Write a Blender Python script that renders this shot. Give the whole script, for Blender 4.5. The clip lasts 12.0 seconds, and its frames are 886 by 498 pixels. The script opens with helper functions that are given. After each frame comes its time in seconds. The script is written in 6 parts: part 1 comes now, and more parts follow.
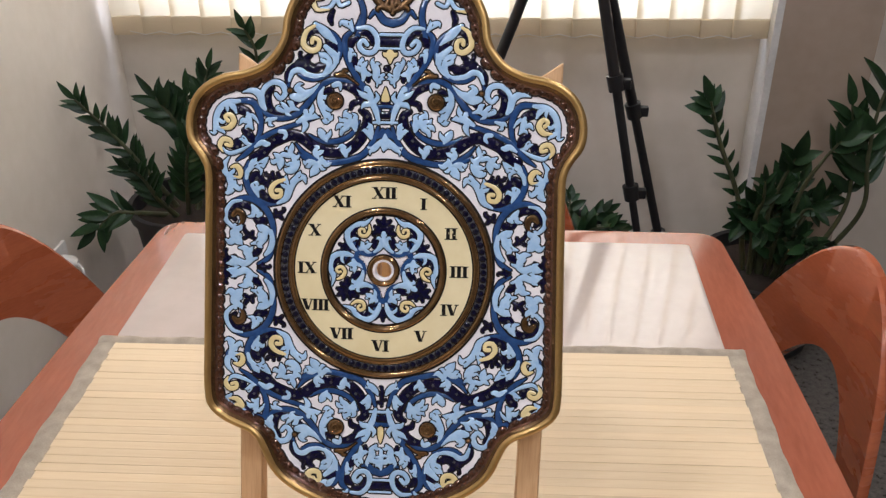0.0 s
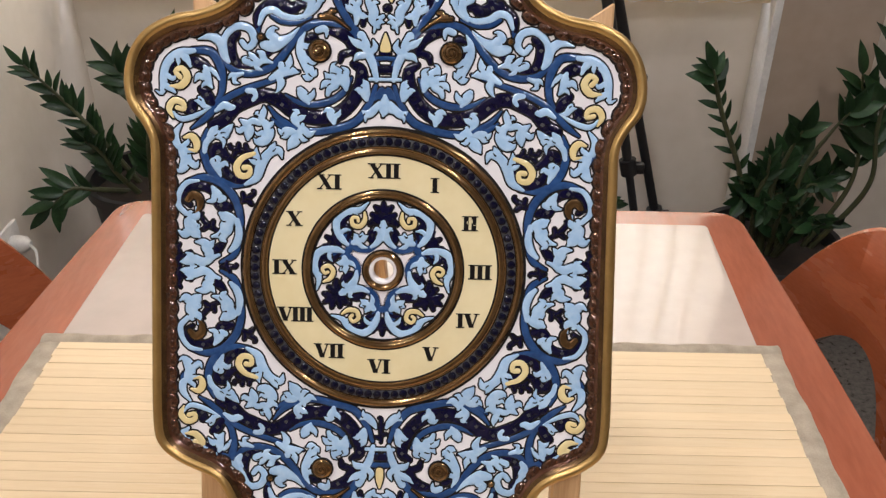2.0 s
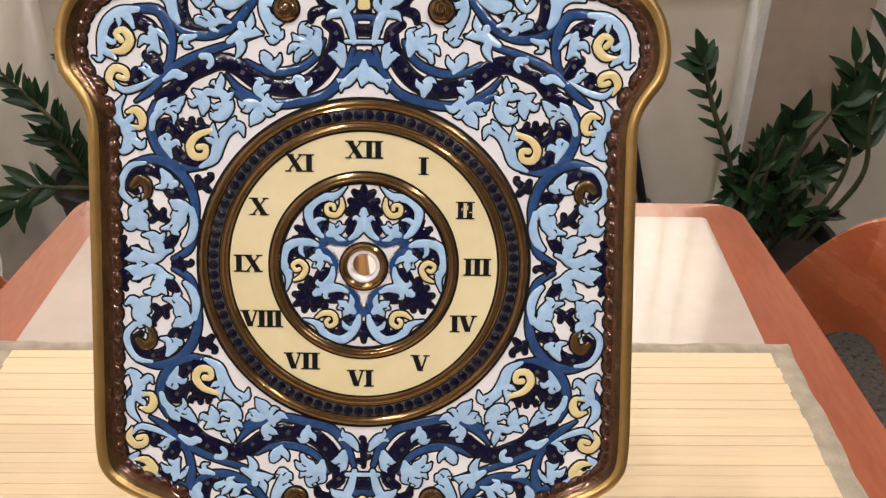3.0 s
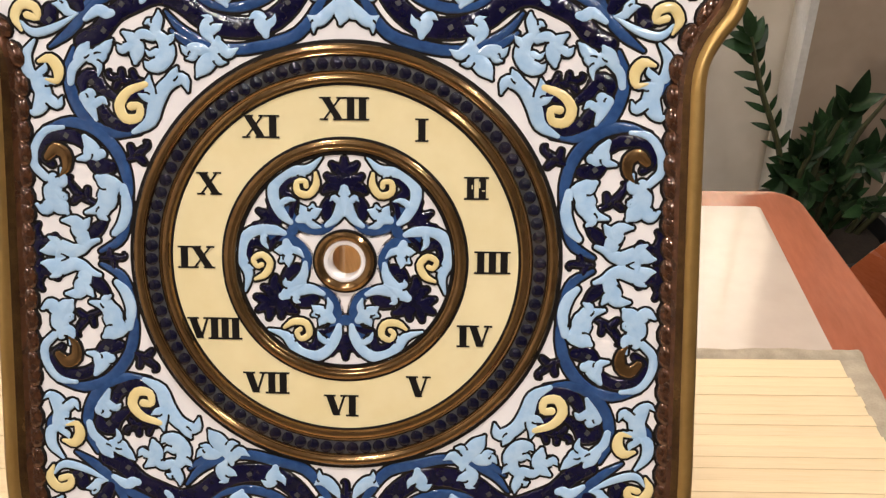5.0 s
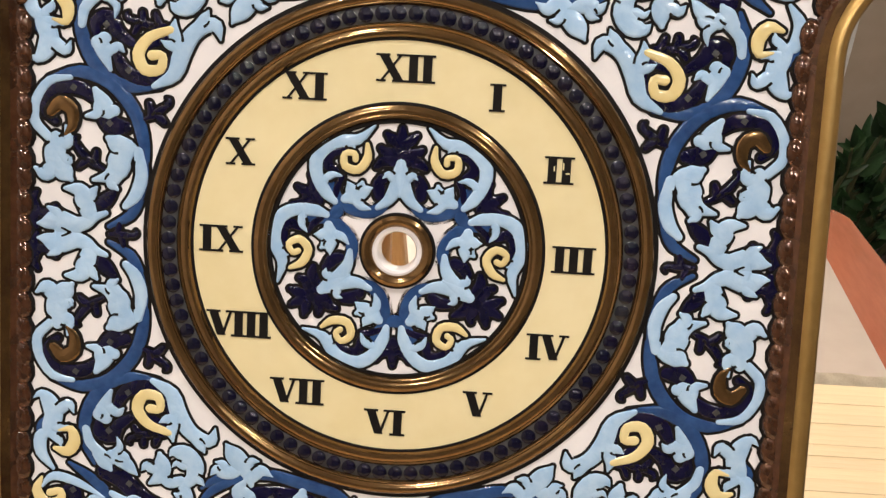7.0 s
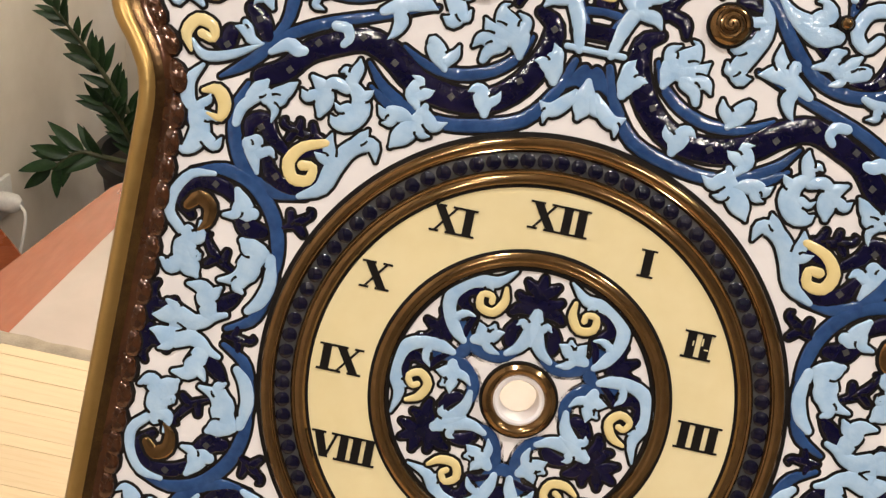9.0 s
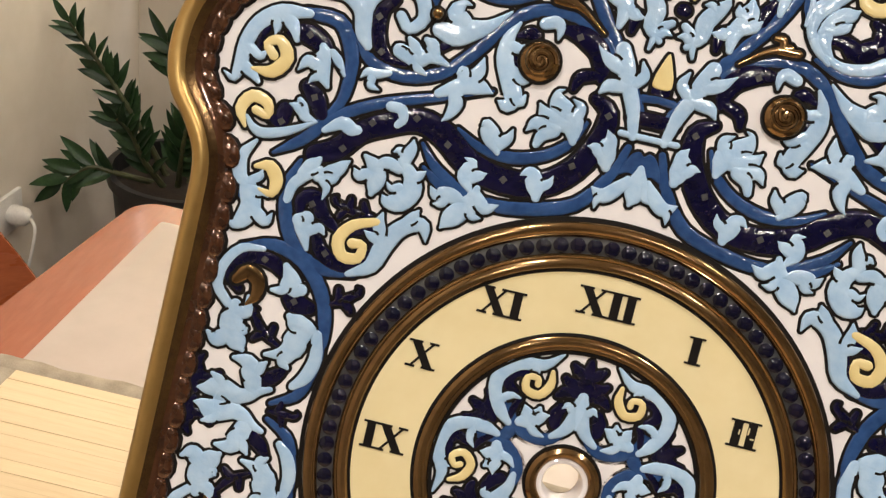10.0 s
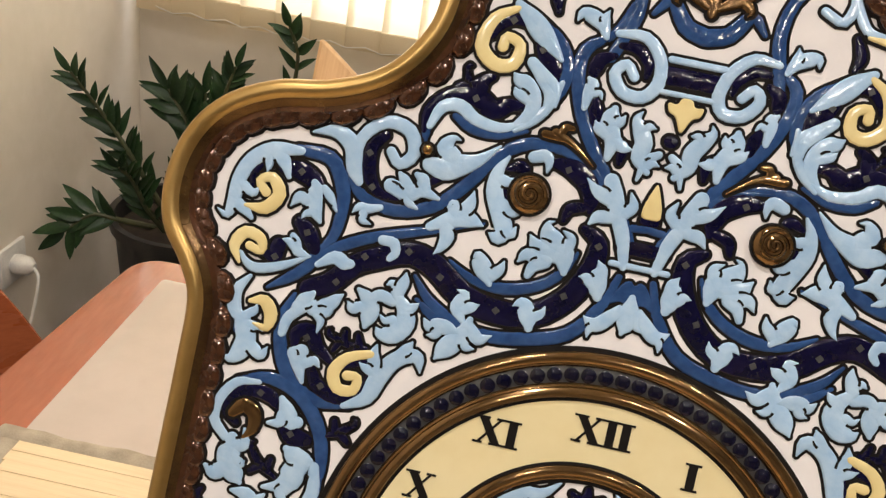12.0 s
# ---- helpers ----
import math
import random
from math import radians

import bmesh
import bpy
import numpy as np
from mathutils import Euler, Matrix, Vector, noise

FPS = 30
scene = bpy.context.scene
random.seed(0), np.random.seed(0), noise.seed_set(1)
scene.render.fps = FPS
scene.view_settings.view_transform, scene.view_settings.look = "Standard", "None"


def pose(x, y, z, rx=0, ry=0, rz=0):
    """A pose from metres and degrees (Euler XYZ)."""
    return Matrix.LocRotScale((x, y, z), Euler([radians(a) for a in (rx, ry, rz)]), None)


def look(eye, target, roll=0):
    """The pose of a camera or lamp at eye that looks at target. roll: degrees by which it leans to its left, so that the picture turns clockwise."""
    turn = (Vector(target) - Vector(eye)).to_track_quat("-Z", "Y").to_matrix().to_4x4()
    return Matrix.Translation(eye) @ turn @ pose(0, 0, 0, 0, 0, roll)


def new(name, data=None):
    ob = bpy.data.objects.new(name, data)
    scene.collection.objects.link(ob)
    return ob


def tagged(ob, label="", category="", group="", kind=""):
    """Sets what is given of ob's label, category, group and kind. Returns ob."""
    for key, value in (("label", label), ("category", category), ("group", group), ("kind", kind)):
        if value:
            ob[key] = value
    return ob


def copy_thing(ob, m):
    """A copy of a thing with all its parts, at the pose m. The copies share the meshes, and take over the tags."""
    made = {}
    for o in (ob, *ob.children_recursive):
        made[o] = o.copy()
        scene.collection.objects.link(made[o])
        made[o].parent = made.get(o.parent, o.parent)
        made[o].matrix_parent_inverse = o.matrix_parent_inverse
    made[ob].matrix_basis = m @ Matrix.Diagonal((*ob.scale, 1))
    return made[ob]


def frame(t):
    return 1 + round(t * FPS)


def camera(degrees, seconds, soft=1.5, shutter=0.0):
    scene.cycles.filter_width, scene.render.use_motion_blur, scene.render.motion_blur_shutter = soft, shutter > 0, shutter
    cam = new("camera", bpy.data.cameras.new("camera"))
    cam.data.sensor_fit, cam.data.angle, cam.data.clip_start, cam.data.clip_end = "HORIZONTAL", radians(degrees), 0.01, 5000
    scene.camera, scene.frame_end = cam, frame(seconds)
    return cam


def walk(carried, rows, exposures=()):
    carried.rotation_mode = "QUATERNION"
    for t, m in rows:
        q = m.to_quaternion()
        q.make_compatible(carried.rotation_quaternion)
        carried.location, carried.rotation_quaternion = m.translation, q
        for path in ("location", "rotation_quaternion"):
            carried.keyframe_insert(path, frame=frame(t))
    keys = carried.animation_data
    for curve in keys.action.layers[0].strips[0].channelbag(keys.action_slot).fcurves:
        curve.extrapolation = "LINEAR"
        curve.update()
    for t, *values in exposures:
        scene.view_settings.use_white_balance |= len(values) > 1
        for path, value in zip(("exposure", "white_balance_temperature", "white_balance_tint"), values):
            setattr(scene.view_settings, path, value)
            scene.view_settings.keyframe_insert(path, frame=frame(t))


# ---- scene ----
cam = camera(53.4, 12.0, soft=1.35)
PATH = [
    (0, (0.1118, 0.1688, 1.4283), (-0.0240, 1.8937, 0.4251), -0.91),
    (0.5, (0.1002, 0.2083, 1.4106), (-0.0163, 1.9235, 0.3885), -0.64),
    (1, (0.0900, 0.2417, 1.3956), (-0.0138, 1.9481, 0.3575), -0.69),
    (1.5, (0.0839, 0.2686, 1.3831), (-0.0081, 1.9699, 0.3356), -0.38),
    (2, (0.0769, 0.2965, 1.3667), (0.0037, 1.9942, 0.3121), -0.02),
    (2.5, (0.0662, 0.3299, 1.3410), (0.0201, 2.0247, 0.2801), -0.04),
    (3, (0.0693, 0.3560, 1.3253), (0.0400, 2.0538, 0.2686), 0.14),
    (4.8, (0.0868, 0.4369, 1.2752), (-0.0487, 2.1254, 0.2119), -1.69),
    (5, (0.0790, 0.4417, 1.2707), (-0.0279, 2.1284, 0.2012), -1.17),
    (5.5, (0.0734, 0.4572, 1.2600), (-0.0443, 2.1425, 0.1896), -1.14),
    (6, (0.0694, 0.4704, 1.2467), (-0.0493, 2.1549, 0.1752), -0.97),
    (6.5, (0.0639, 0.4799, 1.2412), (-0.0577, 2.1543, 0.1543), -0.38),
    (6.7, (0.0619, 0.4815, 1.2378), (-0.0640, 2.1622, 0.1611), -0.03),
    (8.5, (0.0129, 0.4953, 1.2491), (-0.0869, 2.2173, 0.2368), 8.92),
    (9, (0.0051, 0.5023, 1.2609), (-0.0940, 2.2331, 0.2637), 10.16),
    (9.5, (-0.0054, 0.5065, 1.2689), (-0.1050, 2.2462, 0.2873), 11.14),
    (10, (-0.0134, 0.5097, 1.2760), (-0.1218, 2.2552, 0.3057), 11.51),
    (10.5, (-0.0117, 0.5139, 1.2825), (-0.1316, 2.2624, 0.3190), 11.07),
    (11, (-0.0139, 0.5190, 1.2879), (-0.1313, 2.2728, 0.3338), 10.83),
    (11.5, (-0.0145, 0.5221, 1.2968), (-0.1328, 2.2824, 0.3547), 10.57),
    (12, (-0.0172, 0.5233, 1.3058), (-0.1459, 2.2918, 0.3806), 10.02),
]
walk(cam, [(t, look(eye, target, roll)) for t, eye, target, roll in PATH],
     [(0, -0.22, 5400, 15), (2.5, -0.02, 5750, 14), (5.0, 0.12, 6100, 13), (6.5, 0.12, 6150, 12), (8.5, 0.07, 6250, 12), (10.0, 0.02, 6350, 11), (12.0, -0.05, 6350, 11)])

# ---- world, lights ----
world = bpy.data.worlds.new("world")
scene.world = world
world.use_nodes = True
wn = world.node_tree.nodes
sky = wn.new("ShaderNodeTexSky")
sky.sky_type, sky.sun_disc = "NISHITA", False
sky.sun_elevation, sky.sun_rotation = radians(40), radians(150)
wn["Background"].inputs["Strength"].default_value = 0.12
world.node_tree.links.new(sky.outputs[0], wn["Background"].inputs["Color"])


def area_lamp(name, eye, target, size, size_y, power, colour, shape="RECTANGLE"):
    data = bpy.data.lights.new(name, "AREA")
    data.shape, data.size, data.energy, data.color = shape, size, power, colour
    if shape == "RECTANGLE":
        data.size_y = size_y
    ob = new(name, data)
    ob.matrix_world = look(eye, target)
    return ob


# daylight in the window's opening, behind the blind
area_lamp("window_daylight", (-0.07, 2.62, 1.55), (-0.07, 0.0, 1.2), 1.62, 1.35, 47, (1.0, 0.98, 0.97))
# the ceiling's round lamps; the pair at y 1.65 is added fill for the walls
CEILING_AND_FILL_LAMPS = [(-0.35, -0.75), (0.65, -0.75), (-0.35, 0.45), (0.95, 0.45), (-0.35, 1.65), (0.95, 1.65)]
for lx, ly in CEILING_AND_FILL_LAMPS:
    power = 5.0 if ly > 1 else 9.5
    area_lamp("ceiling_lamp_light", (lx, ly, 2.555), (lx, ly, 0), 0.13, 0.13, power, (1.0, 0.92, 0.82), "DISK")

# ---- materials ----
def material(name, colour, second=None, rough=0.5, metal=0.0, scale=20.0, fine=200.0, bump=0.1, coat=0.0, mix=0.5, stretch=(1, 1, 1),
             rough_var=0.1, piece=0.0, transmit=0.0, spec=0.5, depth=0.002):
    """A surface with a coarse and a fine variation of colour, roughness and relief; piece: how far single pieces differ."""
    m = bpy.data.materials.new(name)
    m.use_nodes = True
    nt = m.node_tree
    b = nt.nodes["Principled BSDF"]
    co = nt.nodes.new("ShaderNodeTexCoord")
    mp = nt.nodes.new("ShaderNodeMapping")
    mp.inputs["Scale"].default_value = stretch
    nt.links.new(co.outputs["Object"], mp.inputs[0])
    a = nt.nodes.new("ShaderNodeTexNoise")
    a.inputs["Scale"].default_value, a.inputs["Detail"].default_value = scale, 5
    f = nt.nodes.new("ShaderNodeTexNoise")
    f.inputs["Scale"].default_value, f.inputs["Detail"].default_value = fine, 3
    for n in (a, f):
        nt.links.new(mp.outputs[0], n.inputs["Vector"])
    both = nt.nodes.new("ShaderNodeMath")
    both.operation = "MULTIPLY_ADD"
    both.inputs[1].default_value = 0.65
    nt.links.new(a.outputs["Fac"], both.inputs[0])
    third = nt.nodes.new("ShaderNodeMath")
    third.operation = "MULTIPLY"
    third.inputs[1].default_value = 0.35
    nt.links.new(f.outputs["Fac"], third.inputs[0])
    nt.links.new(third.outputs[0], both.inputs[2])
    ramp = nt.nodes.new("ShaderNodeValToRGB")
    ramp.color_ramp.elements[0].position, ramp.color_ramp.elements[1].position = 0.5 - 0.28 * mix, 0.5 + 0.28 * mix
    second = second or [c * 0.8 for c in colour]
    ramp.color_ramp.elements[0].color, ramp.color_ramp.elements[1].color = (*second, 1), (*colour, 1)
    nt.links.new(both.outputs[0], ramp.inputs[0])
    out = ramp.outputs[0]
    if piece:
        info = nt.nodes.new("ShaderNodeObjectInfo")
        rng = nt.nodes.new("ShaderNodeMapRange")
        rng.inputs["To Min"].default_value, rng.inputs["To Max"].default_value = 1 - piece, 1 + piece
        nt.links.new(info.outputs["Random"], rng.inputs["Value"])
        hsv = nt.nodes.new("ShaderNodeHueSaturation")
        nt.links.new(rng.outputs[0], hsv.inputs["Value"])
        nt.links.new(out, hsv.inputs["Color"])
        out = hsv.outputs[0]
    nt.links.new(out, b.inputs["Base Color"])
    rr = nt.nodes.new("ShaderNodeMapRange")
    rr.inputs["To Min"].default_value, rr.inputs["To Max"].default_value = max(0.02, rough - rough_var), min(1, rough + rough_var)
    nt.links.new(a.outputs["Fac"], rr.inputs["Value"])
    nt.links.new(rr.outputs[0], b.inputs["Roughness"])
    b.inputs["Metallic"].default_value = metal
    b.inputs["Coat Weight"].default_value, b.inputs["Coat Roughness"].default_value = coat, 0.06
    b.inputs["Specular IOR Level"].default_value = spec
    if bump:
        bp = nt.nodes.new("ShaderNodeBump")
        bp.inputs["Strength"].default_value, bp.inputs["Distance"].default_value = bump, depth
        nt.links.new(both.outputs[0], bp.inputs["Height"])
        nt.links.new(bp.outputs[0], b.inputs["Normal"])
    return m


WHITE = material("white_glaze", (0.85, 0.82, 0.835), (0.79, 0.76, 0.78), 0.11, scale=60, fine=160, bump=0.3, rough_var=0.05, depth=0.0012)
SKY = material("light_blue_enamel", (0.45, 0.62, 0.82), (0.34, 0.52, 0.76), 0.09, scale=140, fine=420, bump=0.35, rough_var=0.04, piece=0.06, depth=0.0012)
BLUE = material("mid_blue_enamel", (0.030, 0.080, 0.225), (0.017, 0.050, 0.155), 0.08, scale=140, fine=420, bump=0.35, rough_var=0.04, piece=0.08, depth=0.0012, spec=0.4)
NAVY = material("navy_enamel", (0.005, 0.0045, 0.032), (0.003, 0.003, 0.016), 0.07, scale=170, fine=450, bump=0.35, rough_var=0.03, depth=0.0012, spec=0.35)
BEAD = material("dark_bead_glaze", (0.004, 0.004, 0.020), (0.002, 0.002, 0.010), 0.06, scale=170, fine=450, bump=0.08, rough_var=0.02, spec=0.3)
CREAM = material("cream_enamel", (0.80, 0.68, 0.36), (0.72, 0.58, 0.27), 0.15, scale=70, fine=220, bump=0.25, rough_var=0.04, depth=0.0006)
DIAL = material("cream_dial_glaze", (0.81, 0.71, 0.44), (0.76, 0.65, 0.37), 0.18, scale=25, fine=130, bump=0.15, rough_var=0.04, depth=0.0006)
LINE = material("black_line", (0.013, 0.011, 0.010), (0.008, 0.007, 0.007), 0.6, scale=200, fine=900, bump=0.2, spec=0.08, depth=0.0003)
GREY = material("bare_grey_clay", (0.05, 0.052, 0.054), (0.032, 0.032, 0.034), 0.45, scale=300, fine=900, bump=0.2)
GOLD = material("gold_lustre", (0.52, 0.345, 0.13), (0.40, 0.255, 0.085), 0.33, metal=0.9, scale=45, fine=300, bump=0.12, rough_var=0.07, mix=0.9, depth=0.0008)
BRONZE = material("bronze_lustre", (0.28, 0.170, 0.075), (0.15, 0.085, 0.036), 0.14, metal=0.9, scale=60, fine=350, bump=0.15, rough_var=0.06, mix=0.9, depth=0.0008)
COVE = material("dark_bronze_cove", (0.15, 0.085, 0.03), (0.07, 0.036, 0.016), 0.25, metal=0.75, scale=60, fine=400, bump=0.2, rough_var=0.08)
BROWN = material("red_brown_lustre", (0.13, 0.05, 0.022), (0.05, 0.02, 0.010), 0.15, metal=0.5, scale=90, fine=400, bump=0.25, coat=0.4, rough_var=0.05)
CLAY = material("bare_clay", (0.55, 0.42, 0.32), None, 0.85, scale=60, fine=400, bump=0.3)
PINE = material("planed_pine", (0.66, 0.43, 0.22), (0.52, 0.31, 0.14), 0.5, scale=30, fine=160, bump=0.2, stretch=(6, 6, 0.4))
TABLE = material("terracotta_lacquered_wood", (0.42, 0.125, 0.062), (0.31, 0.085, 0.040), 0.16, scale=5, fine=60, bump=0.04, coat=0.5, stretch=(3, 0.6, 3), rough_var=0.05)
PANEL = material("pale_table_panel", (0.58, 0.49, 0.43), (0.525, 0.44, 0.38), 0.12, scale=6, fine=45, bump=0.03, coat=0.5, rough_var=0.04)
BAMBOO = material("bamboo_slat", (0.77, 0.61, 0.39), (0.70, 0.53, 0.31), 0.45, scale=14, fine=90, bump=0.15, stretch=(0.5, 9, 9), piece=0.05)
HEM = material("grey_cotton_hem", (0.46, 0.39, 0.30), (0.33, 0.28, 0.215), 0.9, scale=60, fine=700, bump=0.6, spec=0.1)
THREAD = material("straw_thread", (0.60, 0.45, 0.27), None, 0.9, scale=60, fine=700, bump=0.3)
CHAIR = material("terracotta_bentwood", (0.44, 0.125, 0.048), (0.31, 0.075, 0.027), 0.27, scale=4, fine=50, bump=0.05, coat=0.4, stretch=(1.5, 1.5, 6), rough_var=0.07)
SEAT = material("dark_brown_seat", (0.05, 0.03, 0.022), None, 0.6, scale=50, fine=400, bump=0.3)
PLASTER = material("cream_plaster", (0.73, 0.665, 0.575), (0.67, 0.605, 0.51), 0.85, scale=2.2, fine=26, bump=0.35, spec=0.2, depth=0.006)
SHADE_TAUPE = material("taupe_shade_tone", (0.43, 0.345, 0.27), (0.37, 0.295, 0.225), 0.85, scale=2.2, fine=26, bump=0.3, spec=0.2, depth=0.006)
CEIL = material("ceiling_white", (0.78, 0.75, 0.70), None, 0.9, scale=3, fine=60, bump=0.15)
FLOOR = material("speckled_terrazzo", (0.13, 0.115, 0.10), (0.05, 0.045, 0.04), 0.3, scale=70, fine=220, bump=0.05, mix=0.35)
LEAF = material("dark_green_leaf", (0.024, 0.056, 0.019), (0.009, 0.026, 0.009), 0.36, scale=25, fine=150, bump=0.15, piece=0.35, spec=0.3)
STEM = material("brown_green_stem", (0.075, 0.085, 0.035), (0.045, 0.045, 0.02), 0.5, scale=40, fine=200, bump=0.2)
POT = material("black_plastic_pot", (0.018, 0.018, 0.018), None, 0.45, scale=30, fine=300, bump=0.1)
SOIL = material("potting_soil", (0.035, 0.024, 0.016), (0.015, 0.01, 0.007), 0.95, scale=60, fine=300, bump=1.0)
BLACK = material("black_anodised_metal", (0.014, 0.014, 0.015), None, 0.38, scale=40, fine=300, bump=0.1)
PLASTIC = material("white_plastic", (0.72, 0.70, 0.66), None, 0.35, scale=20, fine=200, bump=0.05)
FRAME = material("white_window_paint", (0.76, 0.74, 0.70), None, 0.4, scale=12, fine=120, bump=0.1)


def glow(name, colour, strength):
    m = bpy.data.materials.new(name)
    m.use_nodes = True
    b = m.node_tree.nodes["Principled BSDF"]
    b.inputs["Base Color"].default_value = (*colour, 1)
    b.inputs["Emission Color"].default_value, b.inputs["Emission Strength"].default_value = (*colour, 1), strength
    return m


LAMP = glow("lamp_diffuser", (1.0, 0.86, 0.68), 25.0)


def blind_cloth(name, one, two, share):
    """Woven cloth that lets part of the daylight through."""
    m = material(name, one, two, 0.8, scale=8, fine=500, bump=0.25, spec=0.15)
    nt = m.node_tree
    b, o = nt.nodes["Principled BSDF"], nt.nodes["Material Output"]
    tr = nt.nodes.new("ShaderNodeBsdfTranslucent")
    tr.inputs[0].default_value = (0.86, 0.78, 0.60, 1)
    mx = nt.nodes.new("ShaderNodeMixShader")
    mx.inputs[0].default_value = share
    nt.links.new(b.outputs[0], mx.inputs[1])
    nt.links.new(tr.outputs[0], mx.inputs[2])
    nt.links.new(mx.outputs[0], o.inputs[0])
    return m


CLOTH = blind_cloth("cream_blind_cloth", (0.72, 0.63, 0.45), (0.66, 0.56, 0.39), 0.5)
HEMCLOTH = blind_cloth("blind_pocket_cloth", (0.70, 0.60, 0.42), (0.64, 0.53, 0.36), 0.22)


def window_glass():
    m = bpy.data.materials.new("window_glass")
    m.use_nodes = True
    b = m.node_tree.nodes["Principled BSDF"]
    b.inputs["Transmission Weight"].default_value, b.inputs["Roughness"].default_value, b.inputs["IOR"].default_value = 1.0, 0.02, 1.45
    return m


GLASS = window_glass()

# ---- helpers for meshes ----
def mesh_of(name, bm, mats, smooth=True, angle=40):
    me = bpy.data.meshes.new(name)
    bm.normal_update()
    if smooth:
        for f in bm.faces:
            f.smooth = True
        lim = radians(angle)
        for e in bm.edges:
            if len(e.link_faces) == 2 and e.calc_face_angle(0) > lim:
                e.smooth = False
    bm.to_mesh(me)
    bm.free()
    for m in mats if isinstance(mats, (list, tuple)) else [mats]:
        me.materials.append(m)
    return me


def part(name, bm, mats, parent, label="", smooth=True, angle=40, m=None):
    """One mesh object under a thing or a part."""
    ob = new(name, bm if isinstance(bm, bpy.types.Mesh) else mesh_of(name, bm, mats, smooth, angle))
    ob.parent = parent
    if m is not None:
        ob.matrix_basis = m
    return tagged(ob, label) if label else ob


def thing(name, m, label, category, group="", kind=""):
    ob = new(name)
    ob.empty_display_size = 0.05
    ob.matrix_world = m
    return tagged(ob, label, category, group, kind)


def solid(name, bm, mats, label, category="", kind="", m=None, smooth=True, group=""):
    ob = new(name, mesh_of(name, bm, mats, smooth))
    if m is not None:
        ob.matrix_world = m
    return tagged(ob, label, category, group, kind)


def box(x0, x1, y0, y1, z0, z1, bevel=0.0, seg=2, bm=None):
    own = bmesh.new()
    bmesh.ops.create_cube(own, size=1)
    bmesh.ops.transform(own, matrix=Matrix.Translation(((x0 + x1) / 2, (y0 + y1) / 2, (z0 + z1) / 2)) @ Matrix.Diagonal((x1 - x0, y1 - y0, z1 - z0, 1)), verts=own.verts)
    if bevel:
        bmesh.ops.bevel(own, geom=own.edges[:], offset=bevel, segments=seg, affect="EDGES", profile=0.5)
    if bm is None:
        return own
    join(bm, own)
    return bm


def join(bm, other, m=None):
    """Adds other to bm."""
    if m is not None:
        bmesh.ops.transform(other, matrix=m, verts=other.verts)
    at = {v: bm.verts.new(v.co) for v in other.verts}
    for f in other.faces:
        g = bm.faces.new([at[v] for v in f.verts])
        g.material_index = f.material_index
    other.free()
    return bm


def lathe(profile, n=32, bm=None):
    """A turned body about z from (radius, height) pairs."""
    bm = bm or bmesh.new()
    rings = []
    for r, z in profile:
        if r < 1e-6:
            rings.append([bm.verts.new((0, 0, z))])
        else:
            rings.append([bm.verts.new((r * math.cos(2 * math.pi * i / n), r * math.sin(2 * math.pi * i / n), z)) for i in range(n)])
    for a, b in zip(rings, rings[1:]):
        for i in range(n):
            k = (i + 1) % n
            if len(a) == 1 and len(b) == 1:
                continue
            if len(a) == 1:
                bm.faces.new((a[0], b[k], b[i]))
            elif len(b) == 1:
                bm.faces.new((a[i], a[k], b[0]))
            else:
                bm.faces.new((a[i], a[k], b[k], b[i]))
    bmesh.ops.recalc_face_normals(bm, faces=bm.faces[:])
    return bm


def tube(points, radii, n=10, bm=None):
    """A round bar through points, with its ends closed."""
    bm = bm or bmesh.new()
    pts = [Vector(p) for p in points]
    radii = radii if isinstance(radii, (list, tuple)) else [radii] * len(pts)
    rings, side = [], None
    for i, p in enumerate(pts):
        d = (pts[min(i + 1, len(pts) - 1)] - pts[max(i - 1, 0)]).normalized()
        if side is None:
            side = d.orthogonal().normalized()
        side = (side - d * side.dot(d)).normalized()
        up = d.cross(side)
        rings.append([bm.verts.new(p + radii[i] * (side * math.cos(2 * math.pi * k / n) + up * math.sin(2 * math.pi * k / n))) for k in range(n)])
    for a, b in zip(rings, rings[1:]):
        for k in range(n):
            bm.faces.new((a[k], a[(k + 1) % n], b[(k + 1) % n], b[k]))
    bm.faces.new(list(reversed(rings[0])))
    bm.faces.new(rings[-1])
    return bm


def spline(pts, per=6, closed=False):
    """Catmull-Rom curve through points of any dimension."""
    p = [np.array(q, float) for q in pts]
    n = len(p)
    out = []
    for i in range(n if closed else n - 1):
        a = p[(i - 1) % n] if closed or i > 0 else 2 * p[0] - p[1]
        b, c = p[i], p[(i + 1) % n]
        d = p[(i + 2) % n] if closed or i + 2 < n else 2 * p[-1] - p[-2]
        for k in range(per):
            t = k / per
            out.append(0.5 * (2 * b + (c - a) * t + (2 * a - 5 * b + 4 * c - d) * t * t + (3 * b - a - 3 * c + d) * t ** 3))
    if not closed:
        out.append(p[-1])
    return np.array(out)


